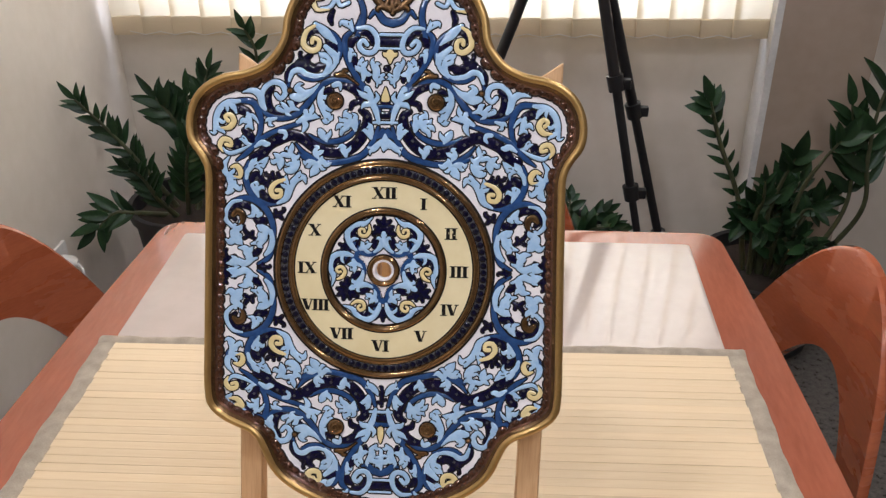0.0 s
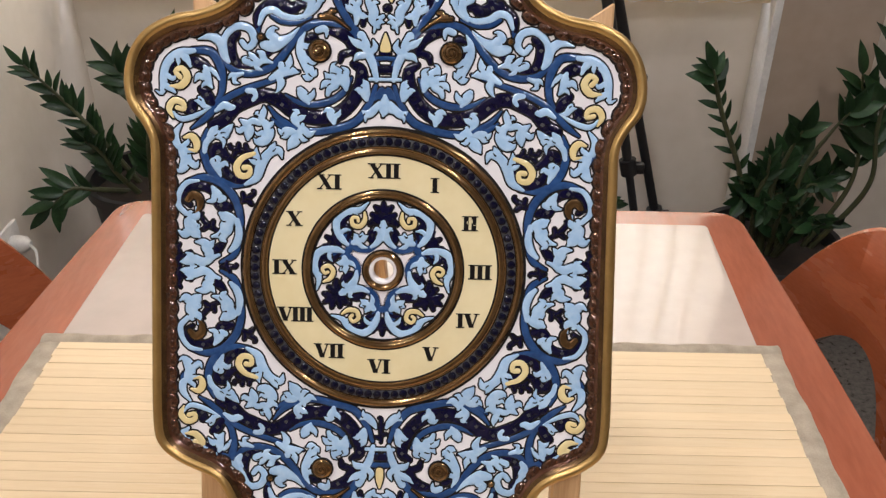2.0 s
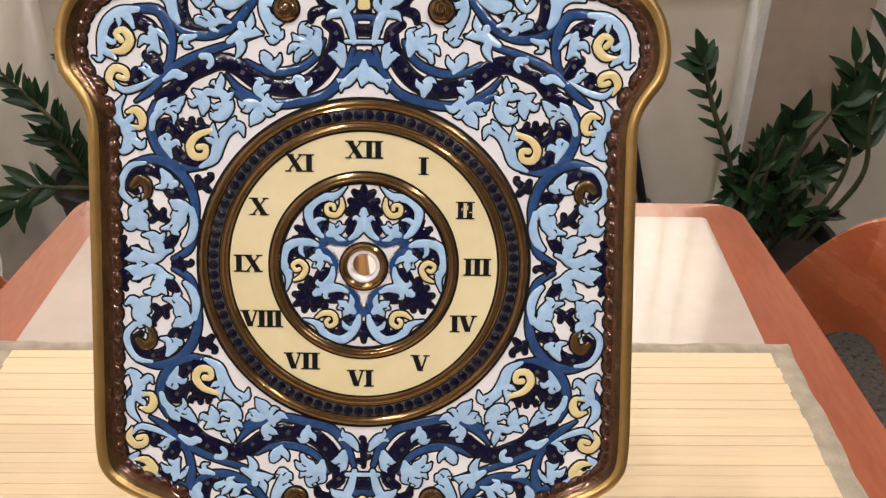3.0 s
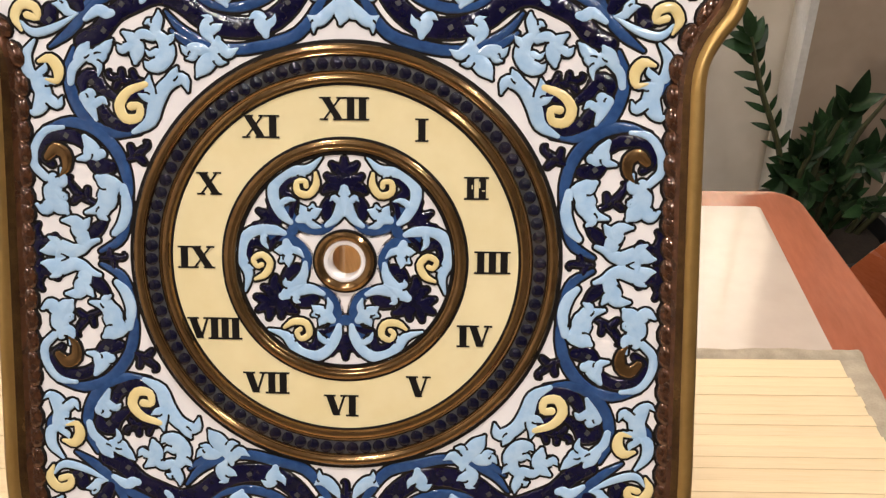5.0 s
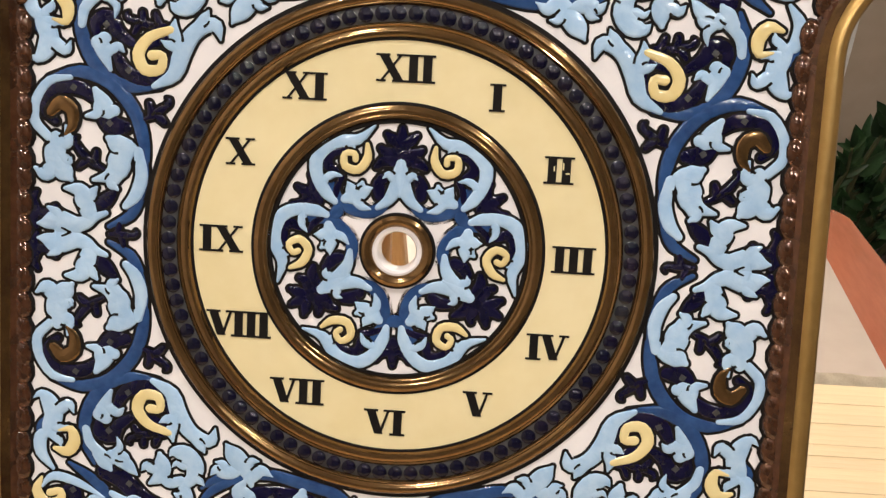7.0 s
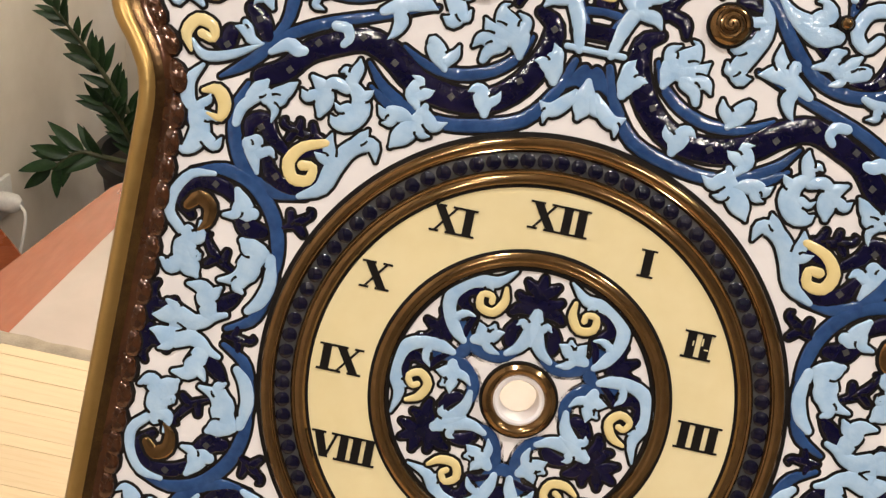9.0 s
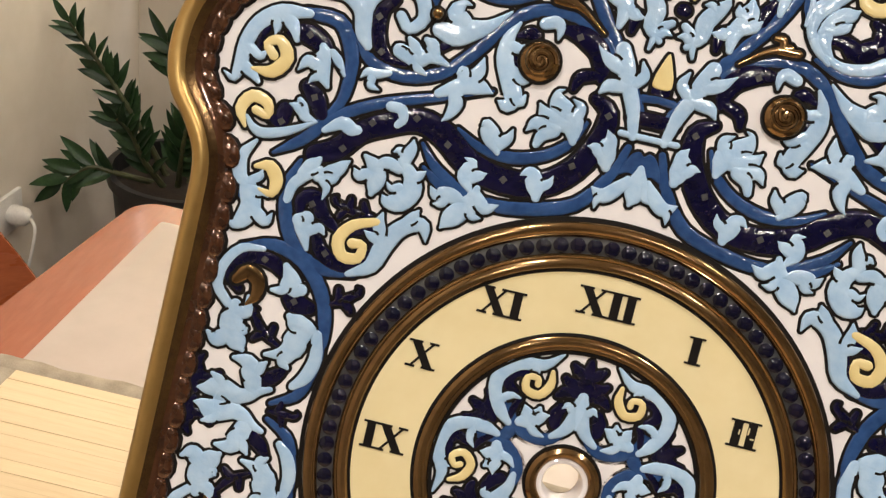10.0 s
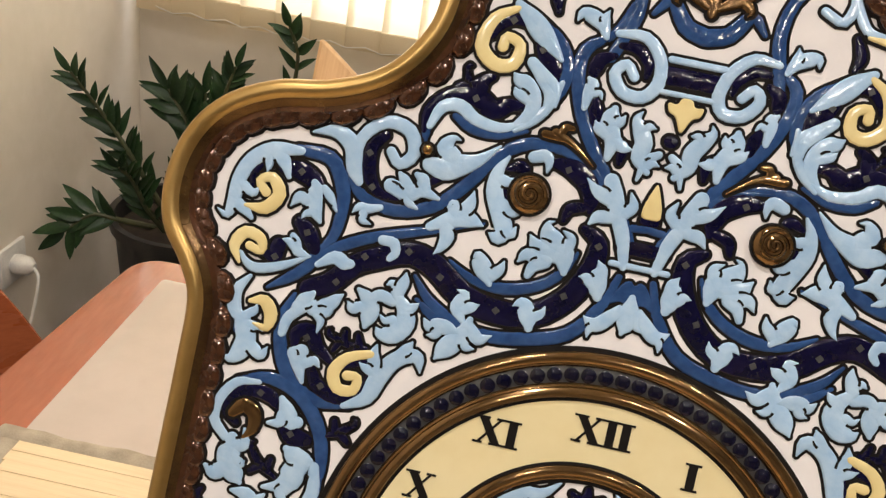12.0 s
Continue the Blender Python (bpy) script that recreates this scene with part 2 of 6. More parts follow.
# ---- the room ----
WX, EX_, WY, SY = -0.965, 3.2, 2.5, -3.0
CEIL_Z = 2.6
solid("floor", box(WX - 0.2, EX_ + 0.2, SY - 0.2, WY + 0.4, -0.12, 0.0), FLOOR, "dark speckled terrazzo floor", kind="structure", smooth=False)
solid("ceiling", box(WX - 0.2, EX_ + 0.2, SY - 0.2, WY + 0.4, CEIL_Z, CEIL_Z + 0.12), CEIL, "plain white painted ceiling", kind="structure", smooth=False)
solid("wall_west", box(WX - 0.2, WX, SY - 0.2, WY + 0.4, 0.0, CEIL_Z), PLASTER, "cream plastered side wall", kind="structure", smooth=False)
solid("wall_east", box(EX_, EX_ + 0.2, SY - 0.2, WY + 0.4, 0.0, CEIL_Z), PLASTER, "cream plastered side wall", kind="structure", smooth=False)
solid("wall_south", box(WX, EX_, SY - 0.2, SY, 0.0, CEIL_Z), PLASTER, "cream plastered wall behind the table", kind="structure", smooth=False)
# window wall: four pieces round the opening
OX0, OX1, OZ0, OZ1 = -0.92, 0.751, 0.83, 2.25
bm = box(WX, OX0, WY, WY + 0.2, 0.0, CEIL_Z)
box(OX1, 0.773, WY, WY + 0.2, 0.0, CEIL_Z, bm=bm)
box(OX0, OX1, WY, WY + 0.2, 0.0, OZ0, bm=bm)
box(OX0, OX1, WY, WY + 0.2, OZ1, CEIL_Z, bm=bm)
solid("wall_north", bm, PLASTER, "rough cream plaster wall under the window", kind="structure", smooth=False)
# Window light on this edge is put into its colour, whiter than the plaster.
solid("wall_reveal", box(0.773, 0.791, WY - 0.102, WY + 0.2, 0.0, CEIL_Z), FRAME, "plaster edge of the window recess, whitened to look window-lit", kind="structure", smooth=False)
# The shade on the pier's front is carried by its darker taupe colour.
solid("wall_pier", box(0.791, 1.034, WY - 0.10, WY + 0.2, 0.0, CEIL_Z), SHADE_TAUPE, "wall pier beside the window, shade put into its taupe tone", kind="structure", smooth=False)
solid("wall_recess", box(1.034, EX_, WY, WY + 0.2, 0.0, CEIL_Z), PLASTER, "cream plaster wall beyond the pier", kind="structure", smooth=False)
# window with frame, sill and panes
win = thing("window_1", pose(0, WY, 0), "white framed window glowing behind a cream blind", "window", kind="structure")
bm = box(OX0, OX1, 0.10, 0.15, OZ0, OZ0 + 0.05, 0.004)
box(OX0, OX1, 0.10, 0.15, OZ1 - 0.05, OZ1, 0.004, bm=bm)
for x0 in (OX0, (OX0 + OX1) / 2 - 0.025, OX1 - 0.05):
    box(x0, x0 + 0.05, 0.10, 0.15, OZ0 + 0.051, OZ1 - 0.051, 0.004, bm=bm)
part("window_frame", bm, FRAME, win)
for x0, x1 in ((OX0 + 0.051, (OX0 + OX1) / 2 - 0.026), ((OX0 + OX1) / 2 + 0.026, OX1 - 0.051)):
    pane = part("pane", box(x0, x1, 0.122, 0.128, OZ0 + 0.051, OZ1 - 0.051), GLASS, win, smooth=False)
    pane.visible_shadow = False

# ---- vertical blind ----
blind = thing("vertical_blind", pose(0, WY - 0.06, 0), "cream cloth vertical blind, closed, daylight behind it", "blind")
BX0, BX1, BZ = -0.934, 0.767, 0.752
part("head_rail", box(BX0, BX1, -0.02, 0.02, 2.36, 2.40, 0.004), FRAME, blind, "white head rail")
N_SLATS = 21
for i in range(N_SLATS):
    cx = BX0 + (BX1 - BX0) * (i + 0.5) / N_SLATS
    bm = bmesh.new()
    w, zs = 0.047, [BZ + 0.050, 1.2, 1.8, 2.36]
    rows_ = [[bm.verts.new((-w + 2 * w * k / 6, 0.006 * math.sin(math.pi * k / 6) - 0.004, z)) for k in range(7)] for z in zs]
    for a, b in zip(rows_, rows_[1:]):
        for k in range(6):
            bm.faces.new((a[k], a[k + 1], b[k + 1], b[k]))
    turn = pose(cx, 0, 0, 0, 0, 7 + 2 * math.sin(5.0 * i))
    slat = part("slat", bm, CLOTH, blind, m=turn)
    hem = box(-w, w, -0.007, 0.003, BZ, BZ + 0.050, 0.003)
    part("weight_pocket", hem, HEMCLOTH, slat, "doubled cloth pocket holding the slat's weight")
bm = bmesh.new()
for i in range(N_SLATS - 1):
    cx = BX0 + (BX1 - BX0) * (i + 0.5) / N_SLATS
    tube([(cx, -0.012, BZ + 0.012), (cx + 0.042, -0.016, BZ + 0.004), (cx + 0.084, -0.012, BZ + 0.012)], 0.0012, 5, bm)
part("bottom_chain", bm, FRAME, blind, "thin chain linking the slats")

# ---- ceiling lamps, rear pair added only as fill ----
for lx, ly in CEILING_AND_FILL_LAMPS:
    lamp = thing("ceiling_lamp", pose(lx, ly, CEIL_Z), "small round recessed ceiling lamp, lit warm; rear pair added as fill", "lamp", "ceiling lamps")
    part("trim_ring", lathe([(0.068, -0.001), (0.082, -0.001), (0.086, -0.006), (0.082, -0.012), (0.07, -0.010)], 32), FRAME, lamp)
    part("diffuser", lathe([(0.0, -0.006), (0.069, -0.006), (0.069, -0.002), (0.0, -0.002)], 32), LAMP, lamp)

# ---- table ----
TZ, TX0, TX1, TY0, TY1 = 0.75, -0.442, 0.449, -0.25, 1.412


def rounded(x0, x1, y0, y1, r, n=7):
    pts = []
    for cx, cy, a in ((x1 - r, y1 - r, 0), (x0 + r, y1 - r, 90), (x0 + r, y0 + r, 180), (x1 - r, y0 + r, 270)):
        for k in range(n + 1):
            g = radians(a + 90 * k / n)
            pts.append((cx + r * math.cos(g), cy + r * math.sin(g)))
    return pts


def slab(outline, z0, z1, edge, bm=None):
    """A board of any outline with a rounded upper and lower edge."""
    bm = bm or bmesh.new()
    c = np.mean(np.array(outline), axis=0)
    prof = [(edge, z0), (edge * 0.3, z0 + edge * 0.3), (0, z0 + edge), (0, z1 - edge), (edge * 0.3, z1 - edge * 0.3), (edge, z1)]
    rings = []
    o = np.array(outline)
    t = np.roll(o, -1, 0) - np.roll(o, 1, 0)
    nrm = np.stack([t[:, 1], -t[:, 0]], 1)
    nrm /= np.linalg.norm(nrm, axis=1)[:, None]
    for d, z in prof:
        rings.append([bm.verts.new((*(p - d * k), z)) for p, k in zip(o, nrm)])
    n = len(o)
    for a, b in zip(rings, rings[1:]):
        for i in range(n):
            bm.faces.new((a[i], a[(i + 1) % n], b[(i + 1) % n], b[i]))
    bm.faces.new(rings[-1])
    bm.faces.new(list(reversed(rings[0])))
    return bm


table = thing("dining_table", pose(0, 0, 0), "glossy terracotta wooden table with a pale inset panel", "table")

def bowed(outline, bow=0.034):
    """The long sides swell a little towards the middle of the table."""
    mid, half = (TY0 + TY1) / 2, (TY1 - TY0) / 2
    sides = []
    for p, q in zip(outline, outline[1:] + outline[:1]):
        n = 16 if abs(q[1] - p[1]) > half else 1
        sides += [(p[0] + (q[0] - p[0]) * k / n, p[1] + (q[1] - p[1]) * k / n) for k in range(n)]
    return [(x * (1 + bow / TX1 * (1 - ((y - mid) / half) ** 2)), y) for x, y in sides]


part("tabletop", slab(bowed(rounded(TX0, TX1, TY0, TY1, 0.035)), TZ - 0.034, TZ - 0.002, 0.005), TABLE, table)
part("inset_panel", slab(rounded(-0.395, 0.397, TY0 + 0.05, 1.367, 0.006, 3), TZ - 0.006, TZ, 0.0008), PANEL, table, "glossy pale pinkish panel")
bm = box(TX0 + 0.06, TX1 - 0.06, TY0 + 0.08, TY0 + 0.105, TZ - 0.12, TZ - 0.036, 0.003)
box(TX0 + 0.06, TX1 - 0.06, TY1 - 0.105, TY1 - 0.08, TZ - 0.12, TZ - 0.036, 0.003, bm=bm)
box(TX0 + 0.06, TX0 + 0.085, TY0 + 0.106, TY1 - 0.106, TZ - 0.12, TZ - 0.036, 0.003, bm=bm)
box(TX1 - 0.085, TX1 - 0.06, TY0 + 0.106, TY1 - 0.106, TZ - 0.12, TZ - 0.036, 0.003, bm=bm)
part("apron", bm, TABLE, table)
for x in (TX0 + 0.09, TX1 - 0.09):
    for y in (TY0 + 0.11, TY1 - 0.11):
        part("leg", lathe([(0.0, 0.0), (0.02, 0.0), (0.024, 0.006), (0.034, 0.714), (0.0, 0.714)], 20), TABLE, table, m=pose(x, y, 0))

# ---- bamboo mat ----
mat_thing = thing("bamboo_mat", pose(0.021, 0, TZ, 0, 0, 0.9), "natural bamboo slat table mat with a grey cotton hem", "table mat")
MX, MY0, MY1 = 0.394, -0.10, 1.074
for x0, x1, y0, y1 in ((-MX - 0.024, MX + 0.022, MY1, MY1 + 0.018), (-MX - 0.024, MX + 0.022, MY0 - 0.018, MY0), (-MX - 0.024, -MX + 0.002, MY0, MY1), (MX - 0.002, MX + 0.022, MY0, MY1)):
    long_x = x1 - x0 > y1 - y0
    n = 90
    bm = bmesh.new()
    strips = []
    for i in range(n + 1):
        s = i / n
        wob = 0.0012 * math.sin(57 * s) + 0.0008 * math.sin(143 * s + 1)
        row_ = []
        for k, h in enumerate((0.0004, 0.0026, 0.0034, 0.0026, 0.0004)):
            f = k / 4
            hh = h + (0.0006 * math.sin(211 * s) if 0 < k < 4 else 0)
            if long_x:
                row_.append(bm.verts.new((x0 + (x1 - x0) * s, y0 + (y1 - y0) * f + wob, hh)))
            else:
                row_.append(bm.verts.new((x0 + (x1 - x0) * f + wob, y0 + (y1 - y0) * s, hh)))
        strips.append(row_)
    for a, b in zip(strips, strips[1:]):
        for k in range(4):
            bm.faces.new((a[k], b[k], b[k + 1], a[k + 1]) if long_x else (a[k], a[k + 1], b[k + 1], b[k]))
    part("hem", bm, HEM, mat_thing, "grey woven cotton hem")
bm = bmesh.new()
box(-MX, MX, MY0, MY1, 0.0003, 0.0009, bm=bm)
part("backing", bm, THREAD, mat_thing, "straw-coloured gauze between the slats", smooth=False)
# slats, one mesh for all
PITCH = 0.0122
bm = box(-MX + 0.001, MX - 0.001, -PITCH / 2 + 0.00006, PITCH / 2 - 0.00006, 0.0010, 0.0028, 0.0002, 1)
slat_mesh = mesh_of("bamboo_slat", bm, BAMBOO, True)
rs = random.Random(4)
for i in range(int((MY1 - MY0) / PITCH)):
    ob = part("slat", slat_mesh, None, mat_thing, m=pose(rs.uniform(-0.0015, 0.0015), MY1 - (i + 0.5) * PITCH, rs.uniform(0, 0.00015), rs.uniform(-0.35, 0.35), 0, rs.uniform(-0.06, 0.06)))

# ---- the ceramic clock plate, in millimetres of its own plane ----
PX = Vector((0.99978, 0.01745, -0.0120))
PY = Vector((0.0039, 0.4068, 0.9135))
PN = PX.cross(PY)
PLATE = Matrix(((PX.x, PY.x, PN.x, 0.024), (PX.y, PY.y, PN.y, 0.7195), (PX.z, PY.z, PN.z, 1.0885), (0, 0, 0, 1)))
clock = thing("ceramic_clock", PLATE, "glazed blue and white ceramic clock plate with raised gold rim", "clock")
MM = 0.001

HALF = [(0, 226), (-25, 222), (-48, 212), (-65, 199), (-73, 183), (-76, 166), (-86, 152), (-101, 144.5), (-118, 141), (-133, 133), (-142, 121),
        (-145.5, 106), (-143.5, 92), (-136, 81), (-131.8, 71), (-131.5, 52), (-132.2, 5), (-133.2, -50), (-133.6, -92), (-130, -107), (-118, -117),
        (-98, -126.5), (-90.5, -138), (-84, -152), (-73, -164), (-56, -174), (-30, -184), (0, -190)]
RIM = spline(HALF + [(-x, y) for x, y in reversed(HALF[1:-1])], 8, True)
seg_len = np.linalg.norm(np.roll(RIM, -1, 0) - RIM, axis=1)
run = np.concatenate([[0], np.cumsum(seg_len)])
N_RIM = 420
RIM = np.stack([np.interp(np.arange(N_RIM) / N_RIM * run[-1], run, np.append(RIM[:, k], RIM[0, k])) for k in (0, 1)], 1)
tan_ = np.roll(RIM, -1, 0) - np.roll(RIM, 1, 0)
RIM_N = np.stack([-tan_[:, 1], tan_[:, 0]], 1)
RIM_N /= np.linalg.norm(RIM_N, axis=1)[:, None]          # inwards
if np.sum(RIM_N * -RIM) < 0:
    RIM_N = -RIM_N


def rim_band(profile, cap_first=False, cap_last=False):
    """Rings that follow the plate's outline: (distance inwards, height) in mm."""
    bm = bmesh.new()
    rings = []
    for d, h in profile:
        p = RIM + RIM_N * d
        for _ in range(int(d // 2)):
            p = 0.25 * np.roll(p, 1, 0) + 0.5 * p + 0.25 * np.roll(p, -1, 0)
        rings.append([bm.verts.new((x * MM, y * MM, h * MM)) for x, y in p])
    for a, b in zip(rings, rings[1:]):
        for i in range(N_RIM):
            k = (i + 1) % N_RIM
            bm.faces.new((a[i], a[k], b[k], b[i]))
    # broad faces run in to the spindle hole
    for flag, ring_, h in ((cap_first, rings[0], profile[0][1]), (cap_last, rings[-1], profile[-1][1])):
        if not flag:
            continue
        prev = ring_
        for f in (0.5, 0.0):
            cur = []
            for v in ring_:
                q = Vector((v.co.x, v.co.y))
                q = q * f + q.normalized() * 6.2 * MM * (1 - f)
                cur.append(bm.verts.new((q.x, q.y, h * MM)))
            for i in range(N_RIM):
                k = (i + 1) % N_RIM
                bm.faces.new((prev[i], prev[k], cur[k], cur[i]))
            prev = cur
    bmesh.ops.recalc_face_normals(bm, faces=bm.faces[:])
    return bm


part("plate_body", rim_band([(6, -9), (2.2, -6.5), (1.6, -1.0), (8.5, 0.2), (11.2, -0.5)], cap_first=True), CLAY, clock, "bare clay back of the plate")
part("rim", rim_band([(2.0, -2.0), (0.0, 1.5), (-0.2, 3.8), (0.3, 5.6), (1.3, 6.8), (2.7, 7.4), (4.1, 7.1), (5.1, 6.3), (5.6, 5.6)]), GOLD, clock, "raised gold lustre rim")
part("cove", rim_band([(5.6, 5.6), (6.5, 4.6), (7.9, 3.7)]), COVE, clock, "dark bronze cove inside the rim")
part("scalloped_edge", rim_band([(7.8, 3.6), (8.4, 3.3), (9.2, 2.7), (10.0, 1.7), (10.6, 0.2)]), BROWN, clock, "glossy red-brown lustre edge")

from mathutils.geometry import tessellate_polygon

# white field of the plate
field = rim_band([(10.4, 0.25), (11.6, 0.0)], cap_last=True)
part("white_field", field, WHITE, clock, "white tin glaze ground")

# ---- enamel strokes ----
LAYER = {"mid_blue_enamel": 0.06, "navy_enamel": 0.24, "light_blue_enamel": 0.42, "cream_enamel": 0.60, "bronze_lustre": 0.60, "dark_bronze_cove": 0.60}
# the dark line lies below the mid-blue, so light pieces run into their blue stems without one
LINE_TOP = {"light_blue_enamel": 0.30, "cream_enamel": 0.52}
jig = random.Random(11)
ROUND_END = (0.99, 0.92, 0.78, 0.55, 0.28)


def rounded_path(p, d, w, extra):
    """Stations of a stroke with round ends: place, direction and half width; extra widens it all round."""
    r = w / 2 + extra
    out = [(p[0] - d[0] * s * r[0], d[0], r[0] * math.sqrt(1 - s * s)) for s in ROUND_END]
    out += list(zip(p, d, r))
    out += [(p[-1] + d[-1] * s * r[-1], d[-1], r[-1] * math.sqrt(1 - s * s)) for s in reversed(ROUND_END)]
    return out


def stroke_data(pts, widths, tone, high, line, verts, faces, slots, lift=0.0):
    """Adds one swelling stroke of enamel with its dark line to the lists; lengths in mm. The enamel is flat with a soft edge."""
    layer = LAYER[tone]
    k = max(3, int(30 / max(1, len(pts) - 1)) // 3)
    swell = 1.06 if layer > 0.4 else (1.28 if layer < 0.2 else 1.14)
    w = np.interp(np.linspace(0, 1, len(pts)), np.linspace(0, 1, len(widths)), widths) * swell - 0.35
    c = spline([(*p, q) for p, q in zip(pts, w)], k)
    p, w = c[:, :2], np.maximum(c[:, 2], 0.5)
    d = np.gradient(p, axis=0)
    d /= np.maximum(np.linalg.norm(d, axis=1), 1e-6)[:, None]
    low = LINE_TOP.get(tone, layer)
    top = layer + high + lift
    for extra, slot in ((line, 1), (0.0, 0)):
        base = len(verts)
        stations = rounded_path(p, d, w, extra)
        for q, t, hw in stations:
            side = np.array((-t[1], t[0]))
            if slot:
                section = ((-hw, -0.3), (-hw * 0.96, low), (hw * 0.96, low), (hw, -0.3))
            else:
                e1, e2 = min(0.22, 0.3 * hw), min(0.6, 0.7 * hw)
                rise = (top - layer) * min(1.0, 0.3 + hw / 0.8)
                section = ((-hw, low - 0.04), (-hw + e1, layer + 0.62 * rise), (-hw + e2, layer + 0.95 * rise), (0.0, layer + rise), (hw - e2, layer + 0.95 * rise), (hw - e1, layer + 0.62 * rise), (hw, low - 0.04))
            for f, z in section:
                verts.append(((q[0] + side[0] * f) * MM, (q[1] + side[1] * f) * MM, z * MM))
        n = len(section)
        for j in range(len(stations) - 1):
            for i in range(n - 1):
                v = base + j * n + i
                faces.append((v, v + 1, v + n + 1, v + n))
                slots.append(slot)
        for j in (0, len(stations) - 1):
            faces.append(tuple(base + j * n + i for i in range(n)))
            slots.append(slot)


def enamel(name, strokes, colour, line=0.95, high=0.34, parent=None, flip=False):
    """One piece of enamel from a list of (points, widths)."""
    verts, faces, slots = [], [], []
    lift = jig.uniform(0, 0.025)
    for pts, widths in strokes:
        stroke_data(pts, widths, colour.name, high, line, verts, faces, slots, lift)
    me = bpy.data.meshes.new(name)
    me.from_pydata(verts, [], faces)
    me.materials.append(colour)
    me.materials.append(LINE)
    me.polygons.foreach_set("material_index", slots)
    me.polygons.foreach_set("use_smooth", [s == 0 for s in slots])
    bm = bmesh.new()
    bm.from_mesh(me)
    bmesh.ops.recalc_face_normals(bm, faces=bm.faces[:])
    for f in bm.faces:
        if f.normal.z < -0.01 and f.material_index == 0:
            f.normal_flip()
    bm.to_mesh(me)
    bm.free()
    ob = new(name, me)
    ob.parent = parent or clock
    return ob


def comma(p, heading, side, length, w, sweep=75, flick=55):
    """A lobe as one stroke: it leaves p along heading, swells, bends over to its side and ends in a small hook."""
    a, q = heading, np.array(p, float)
    pts, widths = [tuple(q)], [0.80 * w]
    for k, (f, share) in enumerate(((0.26, 1.0), (0.28, 0.98), (0.26, 0.70), (0.20, 0.16))):
        a += side * radians(sweep if k < 3 else flick) * (0.22, 0.30, 0.48, 1.0)[k]
        q = q + length * f * np.array((math.cos(a), math.sin(a)))
        pts.append(tuple(q))
        widths.append(share * w)
    return tuple(widths), pts


def leaf(colour, w, n, pts, left=1.0, right=1.0):
    """An acanthus leaf: a tapering spine with a curled tip and hooked lobes to both sides, melted into one piece."""
    c = spline(pts, 10)
    m = len(c) - 1
    d = np.gradient(c, axis=0)
    length = float(np.sum(np.linalg.norm(np.diff(c, axis=0), axis=1)))
    round_lobes = colour is NAVY
    bend = d[0][0] * d[-1][1] - d[0][1] * d[-1][0]
    curl = 1 if bend >= 0 else -1
    body = min((0.6 if round_lobes else 0.86) * w, 0.55 * length)
    ta = math.atan2(d[-1][1], d[-1][0])
    tip_w, tip = comma(c[int(m * 0.9)], ta - curl * 0.35, curl, 1.0 * w, 0.78 * body, 70, 75)
    strokes = [((0.62 * body, 0.95 * body, 1.0 * body, 0.78 * body), [tuple(c[int(m * f)]) for f in (0.0, 0.36, 0.70, 1.0)])]
    strokes.append((tip_w, tip))
    lobes = n
    for sign, much in ((1, left), (-1, right)):
        if much < 0.3:
            continue
        for k in range(lobes):
            f = (k + (0.26 if sign == curl else 0.52)) / (lobes + 0.30)
            at = min(m, int(round(f * m)))
            heading = math.atan2(d[at][1], d[at][0]) + sign * radians(34)
            size = much * (0.86 + 0.26 * math.sin(math.pi * (k + 0.7) / (lobes + 0.4)))
            if round_lobes:
                strokes.append(((0.6 * body, 0.85 * body * size, 0.7 * body * size), [tuple(c[at]), tuple(c[at] + 0.45 * w * size * np.array((math.cos(heading + 0.3 * sign), math.sin(heading + 0.3 * sign)))), tuple(c[at] + 0.85 * w * size * np.array((math.cos(heading + 0.5 * sign), math.sin(heading + 0.5 * sign))))]))
            else:
                strokes.append(comma(c[at], heading, sign, 1.18 * w * size, 0.74 * body * min(1.0, size), 62, 66))
    yield "acanthus", colour, [q[0] for q in strokes], [q[1] for q in strokes]


def hooked(pts, w):
    """A short light lobe ends in a small hook instead of a blunt end."""
    if len(pts) != 3 or len(w) != 3 or w[2] > w[1]:
        return pts, w
    a, b, e = (np.array(q, float) for q in pts)
    u, v = b - a, e - b
    side = 1 if u[0] * v[1] - u[1] * v[0] >= 0 else -1
    t = math.atan2(v[1], v[0]) + side * radians(50)
    tip = e + 0.55 * w[1] * np.array((math.cos(t), math.sin(t)))
    return [pts[0], pts[1], tuple(b + 0.8 * (e - b)), tuple(tip)], (0.9 * w[0], 0.92 * w[1], 0.72 * w[1], 0.5)


def cut_corners(p, times=2):
    for _ in range(times):
        q = np.roll(p, -1, 0)
        p = np.stack([0.8 * p + 0.2 * q, 0.2 * p + 0.8 * q], 1).reshape(-1, 2)
    return p


